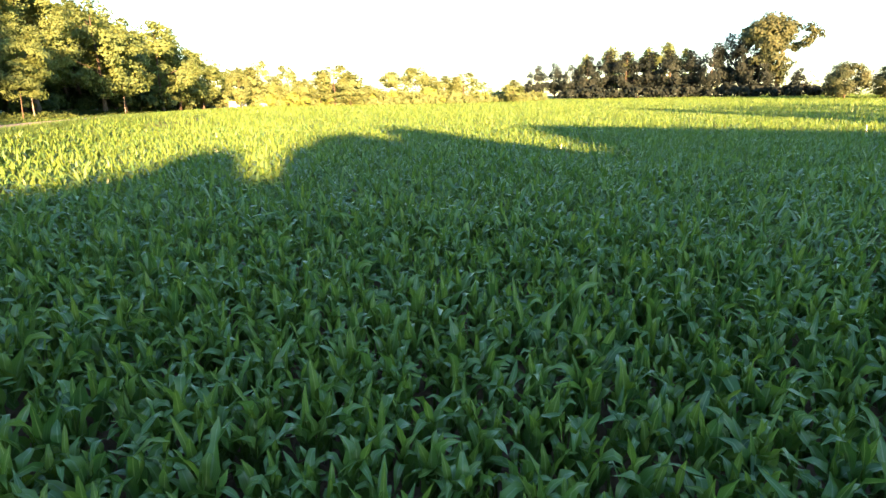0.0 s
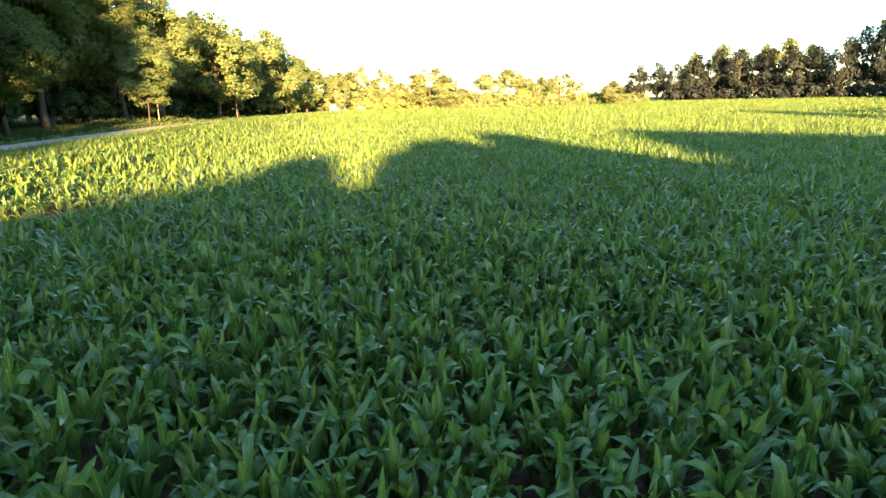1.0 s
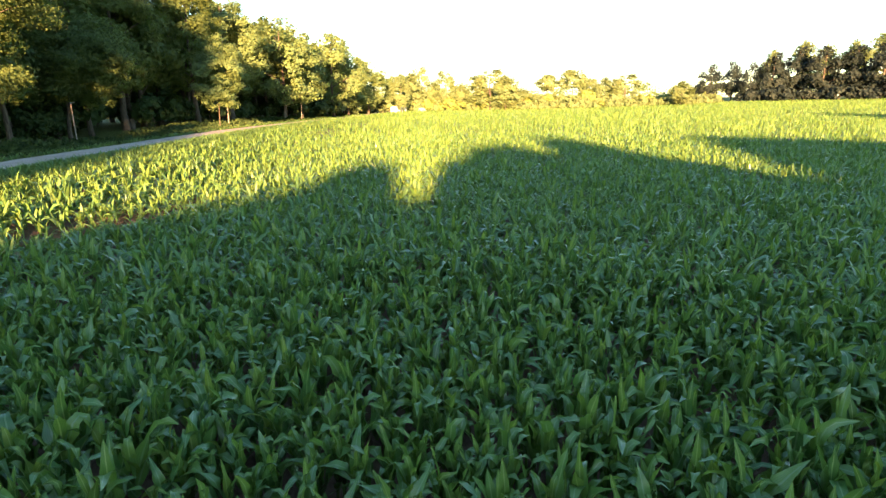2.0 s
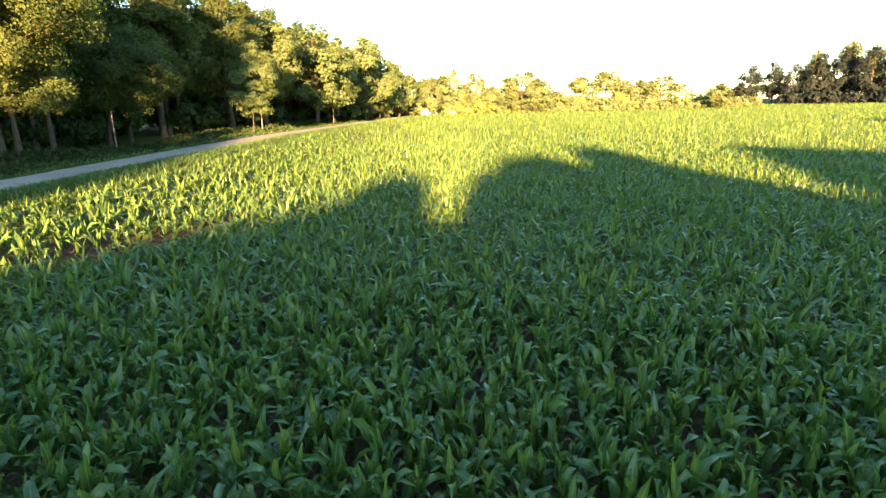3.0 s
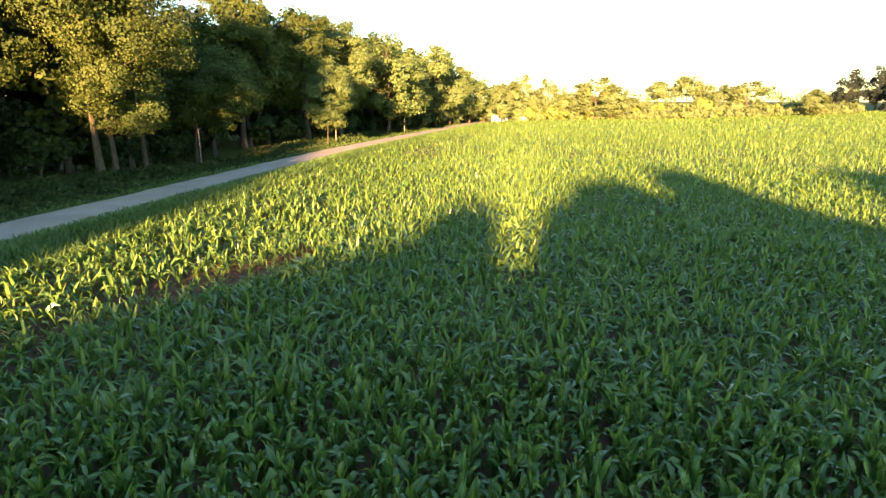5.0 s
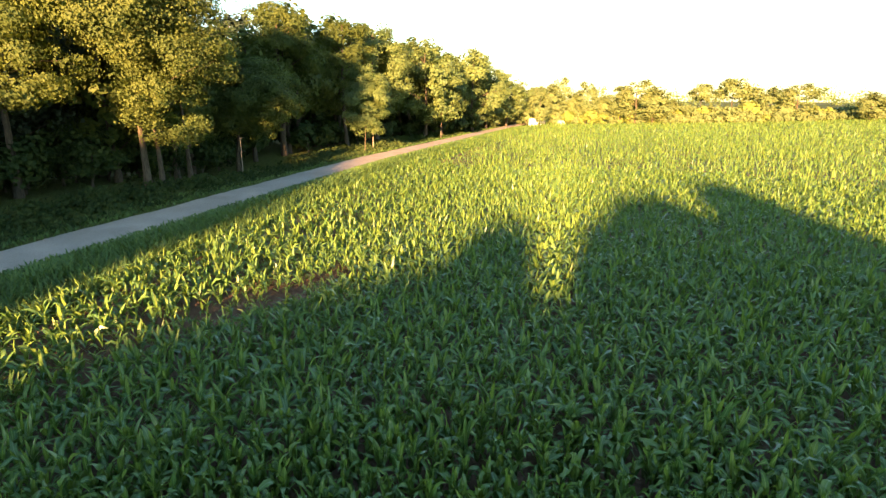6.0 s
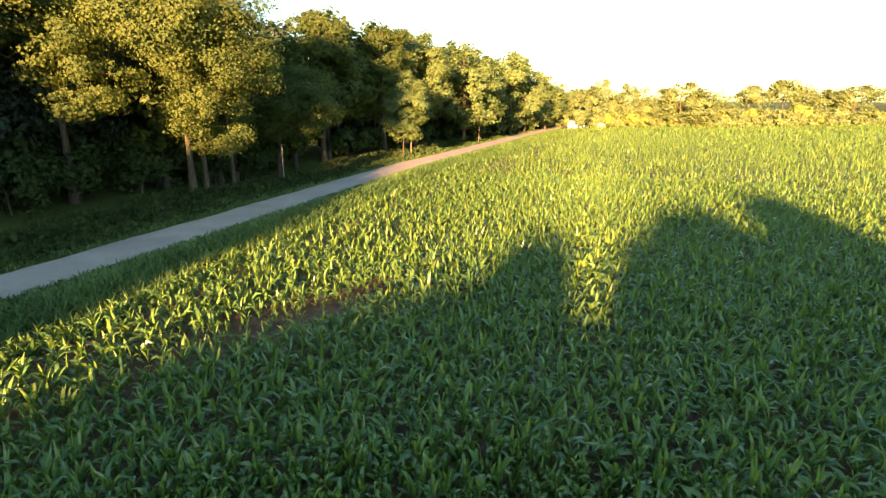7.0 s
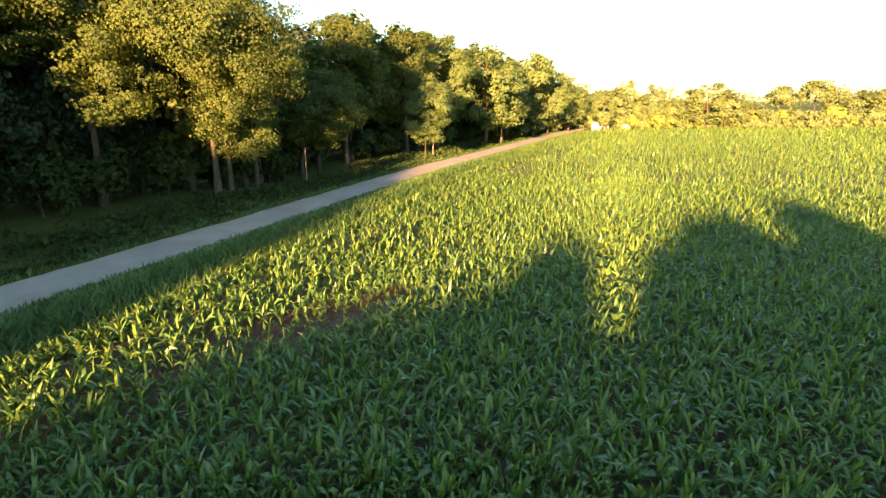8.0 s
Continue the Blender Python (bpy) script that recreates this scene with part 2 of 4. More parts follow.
tagged(road, "pale gravel farm track along the wood's edge", "track", kind="structure")


# ---- corn ----
def blades(px, py, pz, rot, size, nleaf, segs, cols, rng, wide=1.0):
    """Corners, faces, UVs and a young-leaf flag for corn plants: alternating arched blades round a stalk."""
    n = len(px)
    all_v, all_f, all_uv, all_y, at = [], [], [], [], 0
    s = np.linspace(0, 1, segs + 1)
    prof = np.minimum(1, (s / 0.30 + 0.45)) * np.clip(1 - s**2.6, 0, 1) ** 0.8
    prof[-1] = 0.03
    if segs == 1:
        prof = np.array([0.95, 0.2])
    for k in range(nleaf):
        low = 0.22 if nleaf > 5 else 0.36 if nleaf > 4 else 0.52
        r = low + (1 - low) * k / max(nleaf - 1, 1)
        az = rot + np.pi * k + rng.normal(0, 0.45, n)
        spear = r > (0.75 if nleaf > 5 else 0.8)
        h0 = size * ((0.20 if nleaf > 5 else 0.26) + 0.32 * r)
        th0 = np.radians(((83 if nleaf > 5 else 77) if spear else (64 if nleaf > 5 else 58) + 16 * r) + rng.normal(0, 6 if spear else 8, n))
        # most blades rise stiffly and fold over sharply, their tips hanging; the youngest stand like spears
        straight = rng.uniform(0, 1, n) < ((0.55 if nleaf > 5 else 0.4) if spear else 0.10)
        fold = np.where(straight, rng.uniform(0, 25, n), rng.uniform(60, 150, n))
        kink = rng.uniform(0.50, 0.88, n) if nleaf > 5 else rng.uniform(0.40, 0.74, n)
        sharp = rng.uniform(0.08, 0.24, n) if nleaf > 5 else rng.uniform(0.30, 0.75, n)
        length = size * (0.42 + 0.20 * np.sin(np.pi * (0.20 + 0.62 * r))) * rng.uniform(0.82, 1.15, n) * (0.88 if spear else 1.06 if nleaf > 5 else 1.08)
        width = wide * size * (0.074 + 0.052 * np.sin(np.pi * (0.12 + 0.72 * r))) * rng.uniform(0.8, 1.2, n) * (0.8 if spear else 0.95 if nleaf > 5 else 0.88)
        curl, tw0, tw1 = rng.normal(0, 0.3, n), rng.normal(0, 0.3, n), rng.normal(0, 0.7, n)
        th = th0[:, None] - np.radians(fold)[:, None] * smoothstep(0, 1, (s[None] - kink[:, None]) / sharp[:, None] + 0.5) - 0.10 * s[None]
        azs = az[:, None] + curl[:, None] * s[None]
        tan = np.stack([np.cos(th) * np.cos(azs), np.cos(th) * np.sin(azs), np.sin(th)], -1)
        step = tan * (length[:, None, None] / segs)
        mid = np.concatenate([np.zeros((n, 1, 3)), np.cumsum((step[:, 1:] + step[:, :-1]) / 2, 1)], 1)
        mid += np.stack([px, py, pz + h0], -1)[:, None]
        side = np.stack([-np.sin(azs), np.cos(azs), 0 * azs], -1)
        nor = np.cross(tan, side)
        tw = (tw0[:, None] + tw1[:, None] * s[None] ** 1.5)[..., None]
        sd = side * np.cos(tw) + nor * np.sin(tw)
        nr = np.cross(tan, sd)
        w = (width[:, None] * prof[None])[..., None] / 2
        if cols == 3:
            ph = rng.uniform(0, 6.3, (n, 1, 1))
            ripple = 0.75 * w * np.sin(ph + rng.uniform(8, 15, (n, 1, 1)) * s[None, :, None])
            v = np.stack([mid - sd * w + nr * (0.38 * w + ripple), mid, mid + sd * w + nr * (0.38 * w - ripple)], 2)
        else:
            v = np.stack([mid - sd * w, mid + sd * w], 2)
        per = (segs + 1) * cols
        base = at + per * np.arange(n)[:, None, None, None]
        i = cols * np.arange(segs)[None, :, None, None] + np.arange(cols - 1)[None, None, :, None]
        quad = np.array([0, 1, cols + 1, cols])[None, None, None]
        all_f.append((base + i + quad).reshape(-1, 4))
        all_v.append(v.reshape(-1, 3))
        u = np.broadcast_to(np.linspace(0, 1, cols)[None, None], (n, segs + 1, cols))
        all_uv.append(np.stack([u, np.broadcast_to(s[None, :, None], u.shape)], -1).reshape(-1, 2))
        all_y.append(np.full(n * segs * (cols - 1), spear))
        at += n * per
    return np.concatenate(all_v), np.concatenate(all_f), np.concatenate(all_uv), np.concatenate(all_y).astype(int)


ROW_AZ = radians(6.0)              # the drill rows run a little right of +y
ROW, GAP = 0.41, 0.125


def sow(x0, x1, y0, y1, rng, row=ROW, gap=GAP):
    """Plant places in drill rows over a block of the field."""
    c, s = math.cos(ROW_AZ), math.sin(ROW_AZ)
    us = [x * c - y * s for x in (x0, x1) for y in (y0, y1)]
    vs = [x * s + y * c for x in (x0, x1) for y in (y0, y1)]
    u = np.arange(math.floor(min(us) / row), math.ceil(max(us) / row)) * row
    v = np.arange(math.floor(min(vs) / gap), math.ceil(max(vs) / gap)) * gap
    U, V = [a.ravel() for a in np.meshgrid(u, v)]
    U, V = U + rng.normal(0, 0.11, len(U)), V + rng.normal(0, 0.08, len(V))
    x, y = U * c + V * s, -U * s + V * c
    keep = (x >= x0) & (x < x1) & (y >= y0) & (y < y1) & in_field(x, y)
    return x[keep], y[keep]


def bare(x, y):
    """How bare the soil lies: a washed-out streak beside the lit strip."""
    u, v = (x + 7.58) * 0.87 - (y - 17.15) * 0.49, (x + 7.58) * 0.49 + (y - 17.15) * 0.87
    return np.exp(-((v / 2.93) ** 2) - (u / 0.7) ** 2) + 0.1 * np.exp(-(((x + 9.6) / 0.5) ** 2) - ((y - 13.0) / 2.2) ** 2)


def near_block(x, y):
    return (x > -0.9) & (x < 2.7) & (y > 2.3) & (y < 6.4)


def reach(x, y):
    """Distance from the middle of the camera's way."""
    return np.hypot(x + 0.1, y - 1.8)


def seen_side(x, y, wide=-1.0):
    """Roughly the part of the field before the camera."""
    az = np.degrees(np.arctan2(x - 0.0, y + 1.5))
    return (az > -64 - wide) & (az < 64 + wide) & (y > 0.2)


def field_corn():
    rng = np.random.default_rng(11)
    V, F, U, Y, at = [], [], [], [], 0
    for r0, r1, nleaf, segs, cols, gap, wide in ((0, 10, 6, 7, 3, GAP, 1.0), (10, 23, 5, 3, 2, GAP, 0.96), (23, 45, 4, 2, 2, GAP * 1.1, 1.02), (45, 90, 2, 1, 2, GAP * 1.15, 1.25), (90, 250, 2, 1, 2, GAP * 2.1, 1.8)):
        x, y = sow(-30, min(r1, 175), 0, min(r1 + 4, 175), rng, gap=gap)
        d = reach(x, y)
        keep = (d >= r0) & (d < r1) & seen_side(x, y)
        if r0 == 0:
            keep &= ~near_block(x, y)
        keep &= rng.uniform(0, 1, len(x)) > bare(x, y) * (0.95 + 0.3 * np.sin(2.1 * x + 1.7 * y)) + 0.03
        x, y = x[keep], y[keep]
        size = rng.normal(0.87, 0.085, len(x)).clip(0.55, 1.1) * (1 - 0.35 * np.clip(bare(x, y) * 2, 0, 1)) * (1 - 0.28 * (1 - smoothstep(4.0, 6.5, road_dist(x, y))))
        size *= 1 + 0.05 * np.sin(x * 0.9 + 1.3 * np.sin(y * 0.5)) * np.sin(y * 0.7)
        v, f, u, yg = blades(x, y, ground_z(x, y), rng.uniform(0, 6.3, len(x)), size, nleaf, segs, cols, rng, wide)
        V.append(v), F.append(f + at), U.append(u), Y.append(yg)
        at += len(v)
    # the field goes on behind and beside the camera
    x, y = sow(-14, 26, -24, 26, rng, gap=GAP * 1.6)
    keep = ~seen_side(x, y) & (y > -23 + 1.5 * np.sin(x * 0.4))
    x, y = x[keep], y[keep]
    v, f, u, yg = blades(x, y, ground_z(x, y), rng.uniform(0, 6.3, len(x)), rng.normal(0.87, 0.08, len(x)).clip(0.6, 1.1), 4, 2, 2, rng, 1.3)
    V.append(v), F.append(f + at), U.append(u), Y.append(yg)
    ob = new("corn_field", mesh_of("corn_field", np.concatenate(V), np.concatenate(F), [CORN, CORN_YOUNG], np.concatenate(U), np.concatenate(Y), smooth=True))
    return tagged(ob, "dense green field of knee-high young corn in drill rows", "corn", kind="stuff")


field_corn()


def corn_plant(seed):
    """One plant: a jointed stalk and its blades, each a mesh of its own."""
    rng = np.random.default_rng(seed)
    plant = tagged(new("corn_plant"), "young green corn plant with broad arching leaves", "corn plant", "corn plants beneath the camera")
    v, f = tube([(0, 0, -0.03), (0.004, 0, 0.12), (-0.003, 0.004, 0.28), (0.004, -0.002, 0.48), (0, 0, 0.64)], [0.017, 0.016, 0.014, 0.011, 0.006], 7)
    child("stalk", mesh_of("stalk", v, f, CORN_YOUNG, smooth=True), plant, "pale green stalk")
    one = np.zeros(1)
    v, f, u, yg = blades(one, one, one, np.array([rng.uniform(0, 6.3)]), np.array([0.87]), 6, 7, 3, rng)
    for k in range(6):
        a, b = k * 24, k * 14
        child("leaf", mesh_of("leaf", v[a:a + 24], f[b:b + 14] - a, CORN_YOUNG if yg[b] else CORN, u[a:a + 24], smooth=True), plant)
    return plant


def near_corn():
    rng = np.random.default_rng(3)
    x, y = sow(-0.9, 2.7, 2.3, 6.4, rng)
    keep = near_block(x, y)
    x, y = x[keep], y[keep]
    kinds = [corn_plant(100 + k) for k in range(8)]
    for n, (a, b) in enumerate(zip(x, y)):
        s = float(np.clip(rng.normal(1.0, 0.09), 0.75, 1.2))
        m = pose(a, b, float(ground_z(a, b)), rng.normal(0, 4), rng.normal(0, 4), rng.uniform(0, 360)) @ Matrix.Scale(s, 4)
        if n < 8:
            kinds[n].matrix_basis = m
            kinds[n]["first"] = s
        else:
            k = kinds[n % 8]
            copy_thing(k, m @ Matrix.Scale(1 / k["first"], 4))


near_corn()


# ---- trees ----
def leaf_cloud(centres, radii, count, leaf, rng, squash=0.8, sprays=0):
    """Small pointed leaves over the shells of many clumps, gathered into sprays round each clump."""
    heart = centres.mean(0)
    away = centres - heart
    if sprays:
        d = rng.normal(0, 1, (len(centres), sprays, 3)) + (0, 0, 0.15)
        d /= np.linalg.norm(d, axis=2)[..., None]
        out = radii[:, None] * rng.uniform(0.5, 1.05, (len(centres), sprays))
        centres = (centres[:, None] + d * out[..., None] * (1, 1, 0.8)).reshape(-1, 3)
        away = (0.5 * away[:, None] / (np.linalg.norm(away, axis=1)[:, None, None] + 1e-9) + 0.5 * d).reshape(-1, 3)
        radii = (radii[:, None] * rng.uniform(0.36, 0.66, (len(radii), sprays))).ravel()
        squash = 0.62
    pick = rng.choice(len(centres), count, p=radii**2 / (radii**2).sum())
    d = rng.normal(0, 1, (count, 3))
    d[:, 2] = d[:, 2] * 0.9 + 0.25
    d /= np.linalg.norm(d, axis=1)[:, None]
    rad = radii[pick] * rng.uniform(0.2, 1.35, count) ** 0.65
    c = centres[pick] + d * rad[:, None] * (1, 1, squash)
    away = away / (np.linalg.norm(away, axis=1)[:, None] + 1e-9)
    nor = 0.55 * d + 0.75 * away[pick] + rng.normal(0, 0.30, (count, 3)) + (0, 0, 0.2)
    nor /= np.linalg.norm(nor, axis=1)[:, None]
    a = np.cross(nor, rng.normal(0, 1, (count, 3)))
    a /= np.linalg.norm(a, axis=1)[:, None] + 1e-9
    b = np.cross(nor, a)
    ln = (leaf * rng.uniform(0.6, 1.3, count))[:, None]
    w = ln * rng.uniform(0.34, 0.50, (count, 1))
    v = np.stack([c - a * ln * 0.5, c + b * w - a * ln * 0.05 + nor * ln * 0.10, c + a * ln * 0.5 - nor * ln * 0.08, c - b * w - a * ln * 0.05 + nor * ln * 0.10], 1).reshape(-1, 3)
    return v, np.arange(4 * count).reshape(-1, 4)


def build_tree(name, seed, height, crown_base, radius, leaves, leaf, foliage, bark, trunk=0.22, clumps=34, lean=0.0, label="", open_top=0.0, limbs=8, full=False, wobble=0.07, lobes=(), sprays=0):
    """A tapered trunk with limbs and a crown of many clumps of small leaves, standing at the origin."""
    rng = np.random.default_rng(seed)
    tree = tagged(new(name), label, "tree")
    top = height * 0.86
    zs = np.linspace(-0.15, top, 8)
    wob = np.cumsum(rng.normal(0, wobble, (8, 2)), 0)
    tp = np.c_[wob[:, 0] + lean * zs / top, wob[:, 1], zs]
    tr = trunk * (1.25 - np.linspace(0, 1, 8) ** 0.7 * 1.05)
    tr[0] *= 1.18
    v, f = tube(tp, tr, 9)
    bole = child("trunk", mesh_of("trunk", v, f, bark, smooth=True), tree)
    mid = (crown_base + height) / 2
    half = (height - crown_base) / 2
    d = rng.normal(0, 1, (clumps, 3))
    d /= np.linalg.norm(d, axis=1)[:, None]
    cr = rng.uniform(0.45, 1.0, clumps) ** 0.6
    rc = radius * rng.uniform(0.16, 0.34, clumps) * (36 / clumps) ** 0.25
    cen = d * cr[:, None] * (radius * 0.80, radius * 0.80, half * 0.84)
    # crowns are fuller below the middle and lumpy on the outside
    cen[:, :2] *= (1.08 - 0.30 * np.clip(cen[:, 2] / half, -0.3, 1))[:, None]
    cen += (lean * 0.8, 0, mid)
    cen[:, 2] = np.maximum(cen[:, 2], crown_base + rc * 0.6)
    if full:
        rc = radius * rng.uniform(0.26, 0.40, clumps)
        u, az, q = rng.uniform(0, 1, clumps), rng.uniform(0, 6.3, clumps), rng.uniform(0, 1, clumps)
        rr = radius * 0.82 * np.sqrt(u) * (1 - 0.45 * q**3.5)
        cen = np.stack([rr * np.cos(az), rr * np.sin(az), crown_base + rc * 0.5 + (height - crown_base - rc * 1.15) * q], -1)
    if lobes:
        # a crown of several masses: each is (x, y, z, spread, half its height)
        lo = np.array(lobes)
        w = lo[:, 3] ** 2 * lo[:, 4]
        at = rng.choice(len(lo), clumps, p=w / w.sum())
        cen = lo[at, :3] + d * (cr * 0.86)[:, None] * lo[at][:, [3, 3, 4]]
        rc = lo[at, 3] * rng.uniform(0.24, 0.42, clumps)
    near = np.argsort(-cr)[:limbs]
    for k in near:
        zb = float(np.clip(cen[k, 2] - rng.uniform(0.25, 0.5) * np.hypot(cen[k, 0], cen[k, 1]) - 0.6, crown_base * 1.15 + 0.2, top * 0.93))
        st = np.array([np.interp(zb, zs, tp[:, 0]), np.interp(zb, zs, tp[:, 1]), zb])
        pts = [st + (cen[k] - st) * q + (0, 0, 0.35 * math.sin(math.pi * q)) + rng.normal(0, 0.05, 3) * (0 < q < 1) for q in (0, 0.25, 0.5, 0.75, 1.0)]
        r0 = trunk * 0.32
        v, f = tube(pts, [r0, r0 * 0.75, r0 * 0.55, r0 * 0.35, r0 * 0.12], 6)
        child("limb", mesh_of("limb", v, f, bark, smooth=True), bole)
    if open_top:
        rc = rc * (1 - open_top * np.clip((cen[:, 2] - mid) / half, 0, 1))
    v, f = leaf_cloud(cen, rc, leaves, leaf, rng, sprays=sprays)
    child("crown", mesh_of("crown", v, f, foliage), tree)
    return tree


STOCK = {}


def plant_tree(kind, x, y, size=1.0, turn=0.0, label="", sink=0.0, tall=1.0):
    """Sets a tree of one of the kinds below on the ground; the first of a kind is built, the others are copies."""
    m = pose(x, y, float(ground_z(x, y)) - sink, 0, 0, turn) @ Matrix.Diagonal((size, size, size * tall, 1))
    if kind not in STOCK:
        STOCK[kind] = (build_tree(**KINDS[kind]), size, tall)
        STOCK[kind][0].matrix_basis = m
        ob = STOCK[kind][0]
    else:
        first, s0, t0 = STOCK[kind]
        ob = copy_thing(first, m @ Matrix.Diagonal((1 / s0, 1 / s0, 1 / (s0 * t0), 1)))
    return tagged(ob, label)


